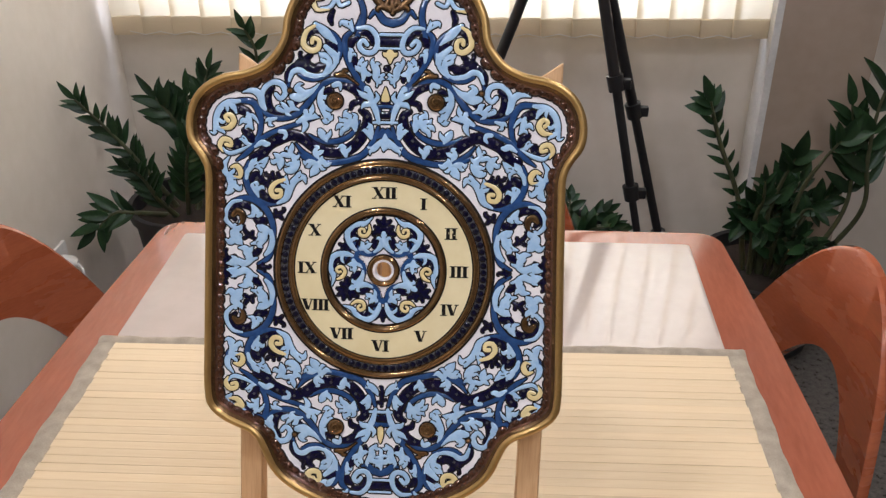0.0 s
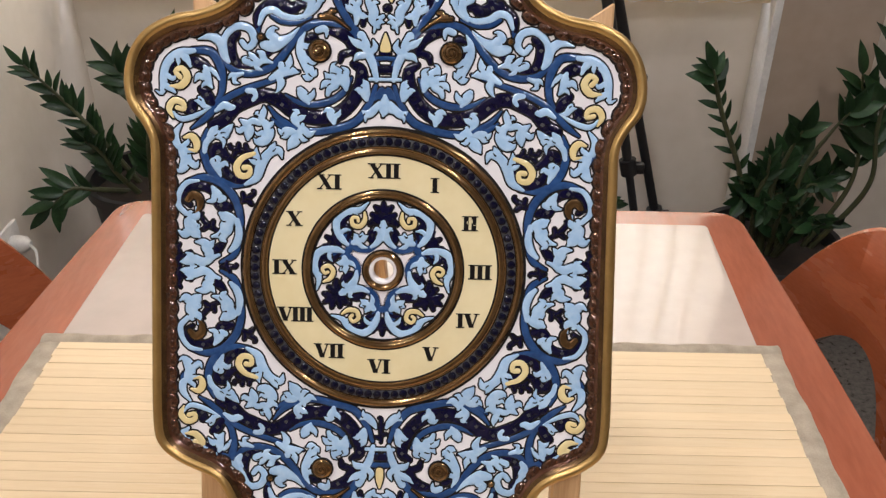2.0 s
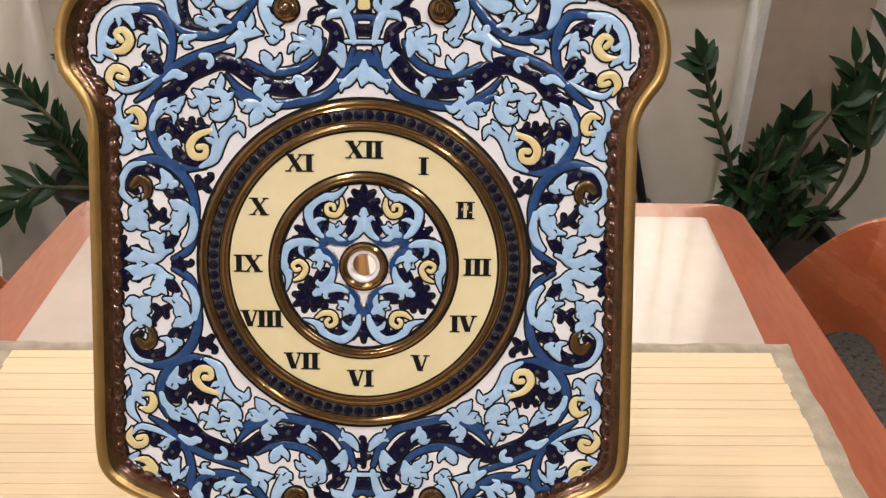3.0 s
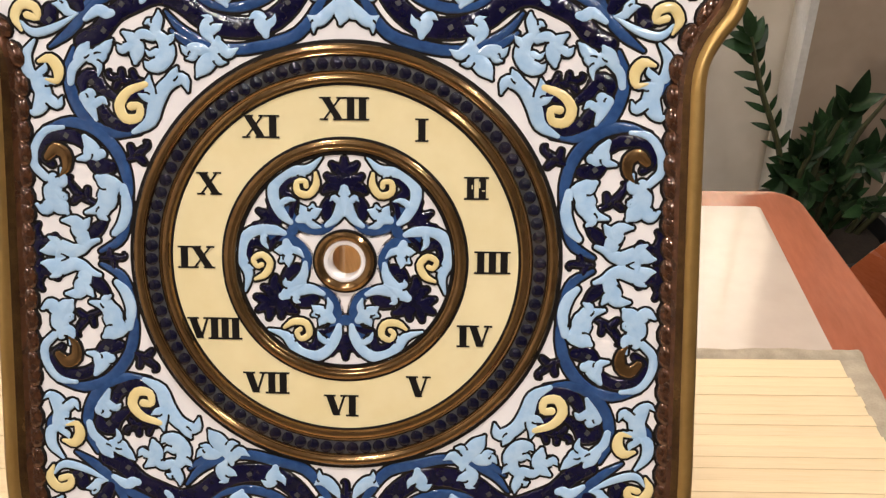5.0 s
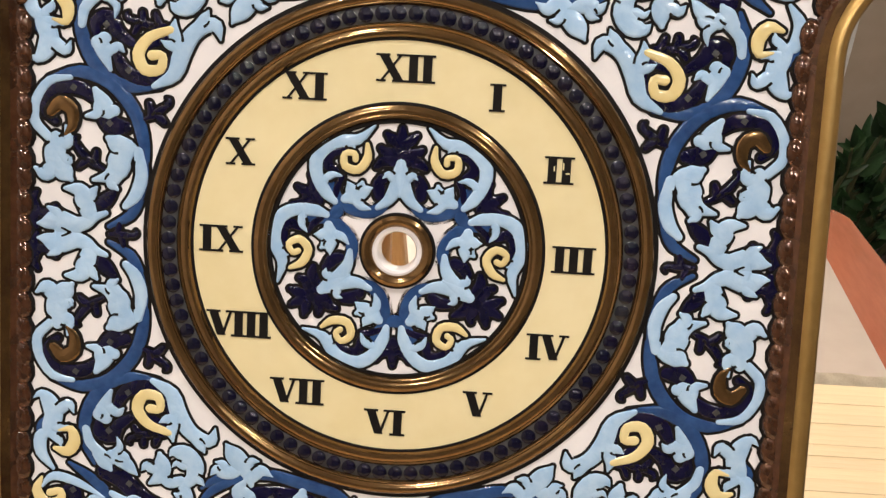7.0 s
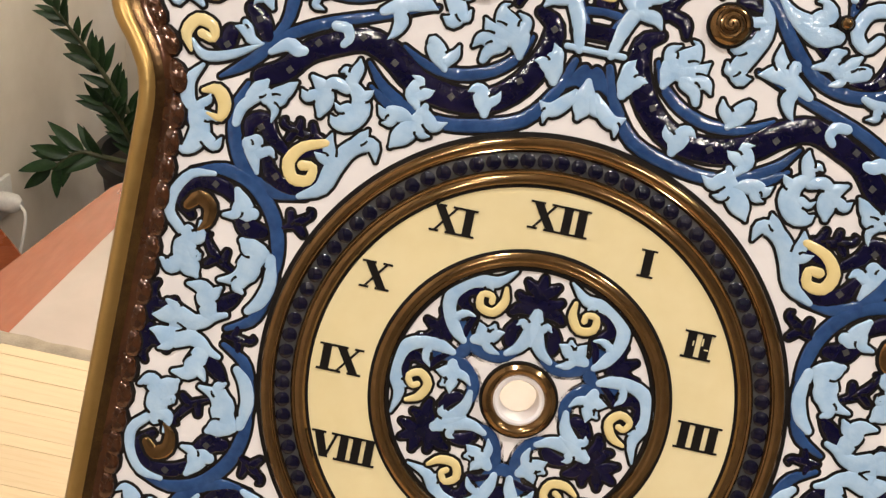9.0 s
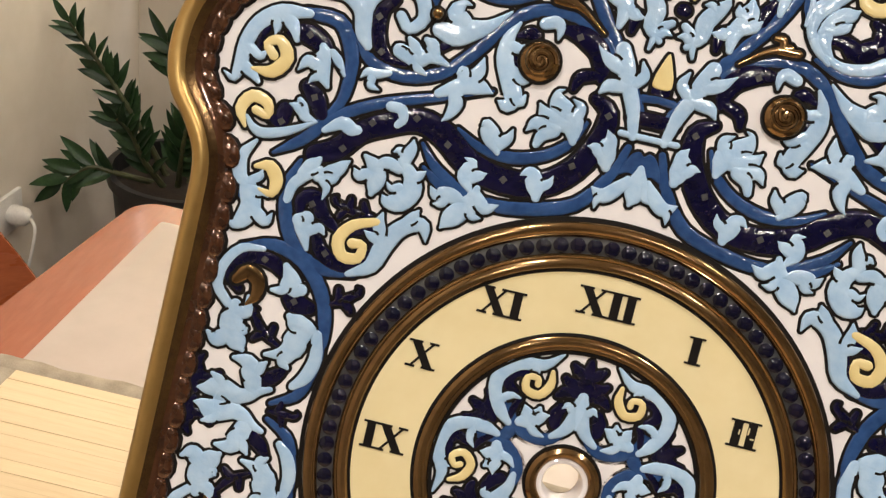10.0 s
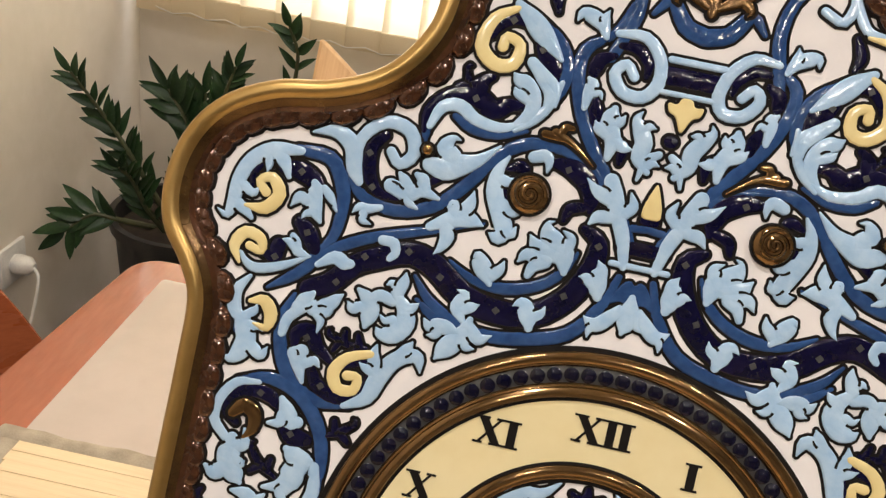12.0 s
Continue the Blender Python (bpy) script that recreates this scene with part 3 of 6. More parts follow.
def blade(name, outline, colour, line=1.0, high=0.34, smooth_times=2):
    """A flat piece of enamel with a soft edge inside a dark line, from its outline in mm."""
    p = cut_corners(np.array(outline, float), smooth_times)
    if np.sum(p[:, 0] * np.roll(p[:, 1], -1) - np.roll(p[:, 0], -1) * p[:, 1]) < 0:
        p = p[::-1]
    t = np.roll(p, -1, 0) - np.roll(p, 1, 0)
    t /= np.maximum(np.linalg.norm(t, axis=1), 1e-6)[:, None]
    nrm = np.stack([t[:, 1], -t[:, 0]], 1)
    layer = LAYER[colour.name]
    low = LINE_TOP.get(colour.name, layer)
    rise = high + jig.uniform(0, 0.025)
    n = len(p)
    verts, faces, slots = [], [], []
    for off, z in ((line, -0.3), (line * 0.92, low), (0.0, low + 0.002)):
        verts += [(x * MM, y * MM, z * MM) for x, y in p + nrm * off]
    for off, z in ((0.0, low - 0.04), (0.0, layer), (-0.16, layer + 0.62 * rise), (-0.42, layer + 0.95 * rise)):
        verts += [(x * MM, y * MM, z * MM) for x, y in p + nrm * off]
    for r in (0, 1, 3, 4, 5):
        for i in range(n):
            k = (i + 1) % n
            faces.append((r * n + i, r * n + k, r * n + n + k, r * n + n + i))
            slots.append(1 if r < 2 else 0)
    flat = len(faces)
    for tri in tessellate_polygon([[Vector(v) for v in verts[6 * n:7 * n]]]):
        faces.append(tuple(6 * n + i for i in tri))
        slots.append(0)
    me = bpy.data.meshes.new(name)
    me.from_pydata(verts, [], faces)
    me.materials.append(colour)
    me.materials.append(LINE)
    me.polygons.foreach_set("material_index", slots)
    me.polygons.foreach_set("use_smooth", [s == 0 and i < flat for i, s in enumerate(slots)])
    bm = bmesh.new()
    bm.from_mesh(me)
    for f in bm.faces:
        f.normal_update()
        if f.normal.z < -0.05:
            f.normal_flip()
    bm.to_mesh(me)
    bm.free()
    ob = new(name, me)
    ob.parent = clock
    return ob


def notches(spines, widths, parent):
    """Short dark cuts that run from the outline in between the lobes of a leaf."""
    main = np.array(spines[0], float)
    bm = bmesh.new()
    for pts, w in zip(spines[1:], widths[1:]):
        a, b = np.array(pts[0], float), np.array(pts[1], float)
        d = (b - a) / max(1e-6, float(np.linalg.norm(b - a)))
        n = np.array((-d[1], d[0]))
        end = main[-1] - a
        if np.dot(n, end) < 0:
            n = -n
        start = b + n * 0.56 * w[1]
        stop = a + (b - a) * 0.35 + n * 0.42 * w[0]
        mid = (start + stop) / 2 + n * 0.25
        z = 0.62
        rings = []
        path = spline([tuple(start), tuple(mid), tuple(stop)], 4)
        for k, q in enumerate(path):
            t = path[min(k + 1, len(path) - 1)] - path[max(k - 1, 0)]
            t /= max(1e-6, float(np.linalg.norm(t)))
            m = np.array((-t[1], t[0]))
            f = k / (len(path) - 1)
            r = 0.34 + 0.24 * f * (1.0 if k < len(path) - 1 else 0.5)
            rings.append([bm.verts.new(((q[0] + m[0] * o * r) * MM, (q[1] + m[1] * o * r) * MM, (z + h) * MM)) for o, h in ((-1, -0.5), (-0.8, 0.21), (0.8, 0.21), (1, -0.5))])
        for p, q in zip(rings, rings[1:]):
            for i in range(3):
                bm.faces.new((p[i], p[i + 1], q[i + 1], q[i]))
        bm.faces.new(rings[0])
        bm.faces.new(rings[-1])
    bmesh.ops.recalc_face_normals(bm, faces=bm.faces[:])
    return part("notch", bm, LINE, parent, "dark drawn line")


def diamond(p, parent, r=1.25, z=0.60):
    bm = bmesh.new()
    a = jig.uniform(-0.3, 0.3)
    ring = [bm.verts.new(((p[0] + r * math.cos(a + math.pi / 2 * i)) * MM, (p[1] + r * math.sin(a + math.pi / 2 * i)) * MM, (z + 0.12) * MM)) for i in range(4)]
    low = [bm.verts.new(((p[0] + 1.2 * r * math.cos(a + math.pi / 2 * i)) * MM, (p[1] + 1.2 * r * math.sin(a + math.pi / 2 * i)) * MM, (z - 0.5) * MM)) for i in range(4)]
    bm.faces.new(ring)
    for i in range(4):
        bm.faces.new((low[i], low[(i + 1) % 4], ring[(i + 1) % 4], ring[i]))
    return part("diamond", bm, GREY, parent, smooth=False)


def knob(p, r, parent, colour, name="knob"):
    """A bronze boss with a spiral groove, or a plain ball when small."""
    bm = lathe([((r + 0.7) * MM, 0), ((r + 0.6) * MM, 1.2 * MM), (r * MM, 1.3 * MM), (r * MM, 1.0 * MM)], 28)
    for f in bm.faces:
        f.material_index = 1
    dome = lathe([(r * MM, 1.0 * MM), (r * 0.92 * MM, 1.9 * MM), (r * 0.7 * MM, 2.5 * MM), (r * 0.35 * MM, 2.9 * MM), (0, 3.0 * MM)], 28)
    join(bm, dome)
    if r > 3:
        turns, n = 2.2, 46
        path = [((r * (0.82 - 0.76 * i / n)) * MM * math.cos(2 * math.pi * turns * i / n), (r * (0.82 - 0.76 * i / n)) * MM * math.sin(2 * math.pi * turns * i / n), (2.3 + 0.75 * i / n) * MM) for i in range(n + 1)]
        join(bm, tube(path, [0.75 * MM] * (n + 1), 8))
    return part(name, bm, [colour, LINE], parent, m=Matrix.Translation((p[0] * MM, p[1] * MM, 0)))


def quadrant():
    """One quarter of the ornament, upper quarter on the side of IX; widths and places in mm."""
    yield 'scroll', BLUE, (3, 4, 3.8, 3, 1.6,), [(-108, 122.2), (-98.1, 121.7), (-93.2, 115.4), (-91.5, 107.8), (-92.6, 97.8), (-98.8, 90.1)]
    yield 'scroll', NAVY, (3.5, 5.5, 5, 2.5,), [(-111.4, 115.7), (-106.5, 116), (-101.4, 113.9), (-98.2, 110.7)]
    yield 'diamond', GREY, (1.7,), [(-105.7, 115.8)]
    yield 'scroll', NAVY, (1.5, 2.6, 2,), [(-118.1, 115.6), (-120, 112.4), (-119.9, 108.5)]
    yield 'volute', CREAM, (1.6, 4.2, 4.4, 3.6, 3, 3.2,), [(-120.7, 102.3), (-114.7, 102.6), (-111.1, 107.6), (-114.2, 112.2), (-117.8, 110.4), (-115.3, 107.4)]
    yield 'scroll', NAVY, (4, 5.2, 4,), [(-103.1, 100.5), (-100, 97.6), (-97.4, 93.6)]
    yield 'diamond', GREY, (1.7,), [(-100.4, 97.9)]
    yield 'scroll', NAVY, (2.6, 4.4, 4.6,), [(-112.5, 88.9), (-109.2, 88.9), (-108.5, 92.2)]
    yield 'diamond', GREY, (1.7,), [(-108.8, 88.6)]
    yield 'volute', CREAM, (1.4, 3.8, 4, 3.6, 2.8, 3,), [(-119.5, 84.8), (-121.8, 89.7), (-119, 94.2), (-114.1, 93.1), (-113.3, 89.4), (-117.1, 90.3)]
    yield 'scroll', SKY, (1.2, 3, 3.4, 2.6, 1.4,), [(-98.2, 90.9), (-106.2, 86.3), (-113.6, 84), (-117.4, 85.3), (-119.5, 88)]
    yield 'scroll', SKY, (1.6, 4.2, 4.6, 3.4,), [(-115.1, 81.2), (-118.6, 75.7), (-118.1, 70), (-115.2, 67.9)]
    yield 'scroll', BLUE, (1.2, 2.6, 2,), [(-119.4, 71.5), (-117.8, 66.5), (-115.1, 62.6)]
    yield 'volute', CREAM, (1.8, 4, 4.4, 3, 1.4,), [(-113.5, 73.7), (-109.4, 74.6), (-106.5, 70.9), (-107.3, 66.5), (-111.1, 67.1)]
    yield 'scroll', BLUE, (1.2, 3.2, 3.2, 3, 2.8, 2, 1.2,), [(-109.3, 78.9), (-101.7, 84.5), (-92.9, 93.5), (-82.7, 99.6), (-71.2, 103.9), (-58.1, 108.2), (-48.3, 111.7)]
    yield 'scroll', NAVY, (5.2, 6.2, 6, 6.4, 6.6, 7, 7.2, 7, 6.8, 6.6, 6.2, 5, 3,), [(-96.9, 81.3), (-90.7, 84.1), (-84.7, 90.7), (-77.7, 94.7), (-68.2, 98.2), (-59.5, 95.6), (-50.4, 89.1), (-39.5, 86.3), (-28.1, 87.7), (-19.2, 94.7), (-13.9, 104.6), (-13.4, 113.1), (-17.9, 116.3)]
    yield 'diamond', GREY, (1.7,), [(-88.7, 84.9)]
    yield 'diamond', GREY, (1.7,), [(-81.6, 94.4)]
    yield 'diamond', GREY, (1.7,), [(-68.7, 98.7)]
    yield 'diamond', GREY, (1.7,), [(-57.9, 93.1)]
    yield 'diamond', GREY, (1.7,), [(-39.3, 86.7)]
    yield 'diamond', GREY, (1.7,), [(-20.2, 95.3)]
    yield 'diamond', GREY, (1.7,), [(-13.2, 112.1)]
    yield 'scroll', BLUE, (1.2, 2.8, 3.4, 3.4, 3.6, 3.6, 3.2, 2,), [(-65.4, 91.8), (-59.7, 85.3), (-50.1, 80), (-39.9, 78.4), (-28, 79.3), (-16.7, 84.3), (-9.1, 93.8), (-5.2, 104.4)]
    yield 'scroll', BLUE, (1.2, 2.6, 3.2, 3, 2.6, 1.4,), [(-55.9, 98.5), (-48.4, 94.5), (-38.2, 93.6), (-28.4, 96.8), (-21.8, 102.5), (-19, 108.7)]
    yield 'scroll', SKY, (2.4, 4.4, 4.6, 3.6,), [(-95.3, 89.1), (-90.7, 92.2), (-87.6, 91.1), (-85.8, 91.2)]
    yield 'scroll', SKY, (3.4, 3.8, 3.4, 2.8,), [(-77.2, 100.5), (-73.9, 100.2), (-72.7, 97.6), (-74, 95.6)]
    yield 'scroll', BLUE, (1.6, 3.4, 3.8, 3.8, 3.6, 2.4,), [(-100.5, 78.3), (-102.8, 70.3), (-101.4, 60.6), (-96.3, 51.8), (-88.2, 47.5), (-77.3, 48.2)]
    yield 'scroll', NAVY, (2.4, 4.2, 4.4, 4.2, 2.4,), [(-97.5, 62.6), (-97.7, 66.8), (-93.4, 68.5), (-90.7, 64.1), (-85.3, 60.4)]
    yield 'diamond', GREY, (1.7,), [(-94.2, 66.2)]
    yield 'scroll', NAVY, (3, 4.4, 4.8, 4.6, 4, 2.2,), [(-91, 56.9), (-88.2, 52.2), (-81.6, 50.1), (-75.4, 52.6), (-72.2, 57.6), (-74.2, 61.8)]
    yield 'diamond', GREY, (1.7,), [(-87.1, 52.4)]
    yield 'volute', CREAM, (2.8, 3.6, 4.2, 4, 3.6, 3, 3.4,), [(-73.9, 65.4), (-80.4, 62.9), (-84, 57.8), (-81.9, 52.9), (-77, 53.3), (-76.4, 57.4), (-79.6, 57.4)]
    yield from leaf(NAVY, 4.2, 2, [(-75.6, 66.8), (-81.2, 66.6), (-86.6, 68.3)])
    yield 'scroll', NAVY, (2.3, 2.6, 1.6,), [(-80.9, 59.9), (-77.4, 61.8), (-73.8, 63.3)]
    yield 'scroll', BLUE, (1.4, 3, 2.6, 1.2,), [(-63.5, 84.8), (-57.7, 80.8), (-51.6, 78.6), (-47.5, 76)]
    yield 'scroll', BLUE, (1.4, 3.4, 3.8, 3.8, 3.6, 2.6, 1.4,), [(-113, 49.1), (-103, 51.3), (-93.4, 48.5), (-86.1, 40.8), (-82.8, 32.3), (-82, 23.4), (-83.8, 17.6)]
    yield 'scroll', NAVY, (2.4, 4, 4, 4, 4.4, 2.6,), [(-110.9, 35.5), (-114.1, 39.1), (-112.9, 43.7), (-107.7, 46.3), (-101.9, 45.9), (-98, 42.8)]
    yield 'diamond', GREY, (1.7,), [(-104.8, 46.3)]
    yield 'volute', BRONZE, (3.4, 4.8, 4.6, 3.6, 1.6,), [(-112.2, 38.5), (-109.2, 41.3), (-105.5, 39.3), (-105.3, 34.6), (-107.5, 31.6)]
    yield 'scroll', NAVY, (4.8, 6, 4,), [(-95.6, 38.3), (-92.4, 35.1), (-88.3, 34.6)]
    yield 'diamond', GREY, (1.7,), [(-93.2, 35.6)]
    yield from leaf(NAVY, 4.2, 1, [(-95.5, 21), (-100.9, 24.1), (-104.4, 28.7)])
    yield from leaf(NAVY, 4.4, 1, [(-81.8, 37.5), (-78.6, 39.3), (-75.2, 41.9)])
    yield 'scroll', BLUE, (1.6, 3.6, 3.6, 3, 1.6,), [(-82.6, 29.7), (-81.1, 20.4), (-82.7, 12.4), (-86.8, 6.4), (-93.6, 2.6)]
    yield 'scroll', NAVY, (2.4, 4.4, 4.6, 3.8, 1.6,), [(-103, 12.4), (-100.2, 9), (-96.6, 9.5), (-93.6, 12), (-91.1, 14.8)]
    yield 'diamond', GREY, (1.7,), [(-99.8, 9.9)]
    yield 'scroll', NAVY, (2.2, 2.6, 3.4, 3.2, 1.6,), [(-111.3, 7.9), (-114.4, 6.1), (-117.4, 6.4), (-118.9, 10.1), (-117.4, 12.6)]
    yield 'scroll', NAVY, (3.4, 3.8, 2.3,), [(-117.9, 7.1), (-119.2, 3.8), (-117.6, 1.3)]
    yield 'scroll', BLUE, (2, 3.4, 3.8, 3.4, 2.4,), [(-45.5, 174.6), (-38.3, 168.5), (-35.1, 161.5), (-35.7, 154.4), (-39, 147)]
    yield 'scroll', SKY, (3, 6, 6.4, 4, 2,), [(-52.9, 177.8), (-48, 174), (-44.1, 170.4), (-40.1, 166.7), (-37.5, 164.2)]
    yield 'scroll', SKY, (2, 3, 3.2, 2,), [(-35.3, 157.6), (-36.8, 151), (-40.3, 145.3), (-45.1, 141.1)]
    yield 'scroll', SKY, (2, 3.4, 4, 4.4, 4, 2.6,), [(-43.9, 143.1), (-49.8, 140.8), (-57.5, 141.9), (-62.7, 145), (-67.9, 143.5), (-70.4, 137.4)]
    yield 'scroll', BLUE, (2.2, 2.8, 2.4, 1.2,), [(-70.2, 141.3), (-71.1, 137.3), (-71.2, 134.5), (-70.8, 132.8)]
    yield 'scroll', BLUE, (1.4, 2.6, 3, 2,), [(-41.7, 141.5), (-49.7, 138.7), (-57.8, 139.1), (-63.3, 141.7)]
    yield 'scroll', NAVY, (2, 3.8, 4, 5.4, 5.6, 4, 2.4,), [(-71.8, 135.7), (-71.4, 141.7), (-66.4, 147.4), (-58.7, 148.6), (-52.8, 145.7), (-48.3, 148.1), (-43.4, 147.8)]
    yield 'diamond', GREY, (1.7,), [(-58.6, 148)]
    yield from leaf(NAVY, 3.8, 1, [(-59.2, 149.2), (-61.6, 151.9), (-62.8, 155.5)])
    yield 'scroll', NAVY, (3.4, 3.8, 2.3,), [(-57.7, 149.9), (-57.5, 153.5), (-55.3, 155.3)]
    yield 'scroll', NAVY, (2.2, 3.6, 3.4, 2,), [(-58.2, 167.3), (-56.8, 171), (-53.1, 173.3), (-48.9, 172.4)]
    yield 'diamond', GREY, (1.7,), [(-53.3, 172.9)]
    yield 'scroll', NAVY, (3.6, 5.4, 5.6, 2.6,), [(-44.3, 168.6), (-42.2, 165.6), (-39.1, 161.7), (-37.4, 157.9)]
    yield 'diamond', GREY, (1.7,), [(-43.2, 166)]
    yield 'volute', CREAM, (2.4, 3.8, 4.4, 4.4, 4.2, 3.6, 3.2, 3.4,), [(-53.1, 176.4), (-58.7, 172.3), (-60.7, 163.9), (-55.8, 159.1), (-50.5, 160.2), (-49.8, 165.9), (-54, 167.8), (-54.6, 164.6)]
    yield 'scroll', SKY, (3.6, 4.4, 3.6, 1.6,), [(-45.1, 161.8), (-41.7, 159), (-36.7, 155.6), (-35.6, 150.5)]
    yield 'ball', BRONZE, (1.9,), [(-69.5, 130.1)]
    yield 'scroll', SKY, (1.2, 4.6, 5.4, 5, 3,), [(-104.5, 128.4), (-97.4, 129.9), (-92, 126.5), (-90.2, 119.9), (-88.1, 116.4)]
    yield 'volute', SKY, (3.2, 3.8, 4.2, 4.4, 4.2, 3.6, 3.2,), [(-90, 120.3), (-89.8, 129.4), (-83.4, 135.7), (-75.8, 134.5), (-73.3, 128.1), (-77, 124.1), (-80.2, 127.3)]
    yield 'scroll', NAVY, (3, 4, 4.2, 3.2, 1.6,), [(-82.9, 131.6), (-86.1, 127.1), (-85.5, 119.5), (-81.6, 114.3), (-75.8, 113.5)]
    yield 'diamond', GREY, (1.7,), [(-86.5, 125.6)]
    yield 'diamond', GREY, (1.7,), [(-83.7, 115.6)]
    yield 'scroll', BLUE, (1.6, 3.2, 3.4, 3.4, 3.4, 3.4, 3.4, 3.2, 2.8, 1.4,), [(-92.1, 118.7), (-85.7, 112), (-75.4, 110.1), (-64.8, 113.4), (-56.4, 121.5), (-49.4, 131.1), (-42, 137.2), (-33.3, 138.7), (-24.2, 136.9), (-17.8, 133)]
    yield 'scroll', NAVY, (2.3, 2.6, 1.6,), [(-68.2, 119.3), (-63.8, 123.1), (-60.9, 126.2)]
    yield 'floret', BRONZE, (0.9, 1.8, 2.6, 3.2,), [(-20.1, 135.3), (-26.3, 139.9), (-30.3, 141.8), (-33, 142.7)]
    yield 'floret', BRONZE, (2.8, 2.8, 2.6,), [(-30.6, 141.8), (-33.8, 141.8), (-36.2, 141.9)]
    yield 'floret', BRONZE, (2.8, 2.6, 1.8,), [(-31.6, 142.6), (-30.6, 144.9), (-28.5, 145)]
    yield 'knob', BRONZE, (6.1,), [(-36.8, 123.2)]
    yield 'scroll', NAVY, (3.2, 3.6, 2.2,), [(-44.6, 122), (-42.6, 120.7), (-40.7, 121.5)]
    yield 'scroll', NAVY, (2, 3.6, 3,), [(-44.5, 129.4), (-41.3, 130.7), (-39.5, 130.4)]
    yield 'scroll', NAVY, (3, 5.6, 5.8, 4.8, 2.4,), [(-31.2, 134), (-25.6, 133.4), (-20.3, 130.1), (-18.3, 125.6), (-18.2, 122.2)]
    yield 'diamond', GREY, (1.7,), [(-26.8, 132.7)]
    yield 'scroll', NAVY, (2.9, 3.4, 2,), [(-19.4, 122.9), (-23.9, 121.3), (-25.2, 117.8)]
    yield 'scroll', BLUE, (1.6, 2.6, 2.8, 1.6,), [(-29.6, 137.4), (-21.1, 135.1), (-16.2, 130.3), (-13.1, 125.7)]
    yield 'scroll', BLUE, (2, 3.4, 3.6, 3.6, 3.4, 3.2, 2.6, 1.6,), [(-26.1, 173.7), (-31.5, 168.6), (-31.3, 160.2), (-27.3, 149.9), (-20.8, 140), (-13.5, 130.5), (-7.1, 120.7), (-2.6, 113)]
    yield 'scroll', BLUE, (2.4, 2.6, 2.2,), [(-26.3, 173.3), (-23.9, 177), (-21.9, 184.1)]
    yield 'volute', SKY, (2.6, 3.6, 4, 4.2, 4, 4, 3.8, 3.4, 3.2,), [(-23.9, 175.2), (-16.3, 175.6), (-10.6, 170.2), (-9, 163.1), (-12, 158.2), (-18.1, 158.6), (-21.7, 163.5), (-19.1, 166.8), (-16.1, 163.6)]
    yield 'scroll', NAVY, (2.4, 3.4, 3.4, 2,), [(-22, 171.8), (-17.4, 171.8), (-13.4, 168.5), (-12.8, 164.4)]
    yield 'scroll', NAVY, (2.4, 4.2, 4, 2.2,), [(-23.2, 168.4), (-26.6, 166.6), (-27.5, 163.2), (-27.5, 160.8)]
    yield 'scroll', NAVY, (3, 4.2, 3.4,), [(-24.4, 154), (-23.6, 151.4), (-23.2, 148.7)]
    yield 'scroll', NAVY, (2, 3.2, 2.2,), [(-12.7, 137.9), (-12.5, 141.1), (-11.8, 143.1)]
    yield 'acanthus', SKY, [(3.0, 4.9, 4.9, 4.6, 4.3, 2.7, 0.8), (4.1, 3.7, 1.8), (3.8, 3.1, 1.0), (5.0, 4.1, 2.1), (3.3, 2.7, 0.8)], [[(-107.2, 121.9), (-115.3, 120.7), (-121.4, 116.3), (-124.3, 109.7), (-124.7, 102.8), (-126.0, 98.2), (-129.1, 99.6)], [(-124.7, 102.8), (-120.8, 101.0), (-118.4, 98.8)], [(-123.2, 108.2), (-119.3, 106.5), (-117.5, 108.6)], [(-114.4, 120.4), (-111.0, 116.9), (-109.4, 113.5)], [(-116.7, 119.0), (-116.0, 115.8), (-116.2, 113.5)]]
    yield 'acanthus', SKY, [(1.7, 4.6, 5.5, 4.6, 3.0), (1.4, 3.0, 2.7), (4.6, 4.0, 0.8), (3.6, 2.4, 0.9)], [[(-97.4, 101.9), (-99.4, 104.9), (-100.5, 108.1), (-100.3, 111.5), (-101.0, 113.1)], [(-93.1, 106.3), (-95.7, 110.0), (-97.9, 112.1)], [(-101.3, 107.9), (-104.8, 108.0), (-107.1, 104.9)], [(-99.8, 104.8), (-102.1, 103.4), (-103.0, 101.9)]]
    yield 'acanthus', SKY, [(1.4, 3.6, 3.3, 2.4), (3.3, 2.7, 1.1)], [[(-98.5, 90.8), (-102.2, 91.7), (-103.4, 94.5), (-104.5, 96.0)], [(-103.3, 92.8), (-105.4, 94.1), (-107.2, 94.4)]]
    yield 'acanthus', SKY, [(1.7, 4.3, 5.2, 4.6), (3.5, 3.5, 1.7), (4.2, 4.2, 2.0), (3.3, 3.0, 1.4), (3.6, 2.7, 1.1)], [[(-63.4, 116.2), (-68.9, 117.5), (-72.8, 115.8), (-78.2, 117.2)], [(-72.1, 116.8), (-74.5, 119.7), (-76.2, 121.4)], [(-68.0, 117.7), (-69.1, 120.9), (-71.1, 122.1)], [(-73.6, 115.7), (-71.8, 113.2), (-69.3, 112.0)], [(-75.4, 116.1), (-78.6, 117.1), (-79.6, 118.6)]]
    yield 'acanthus', SKY, [(2.4, 3.3, 3.0, 0.8), (3.0, 2.7, 0.8)], [[(-80.1, 110.0), (-83.7, 108.9), (-86.4, 108.9), (-88.1, 106.9)], [(-84.8, 107.6), (-84.6, 105.2), (-82.0, 104.4)]]
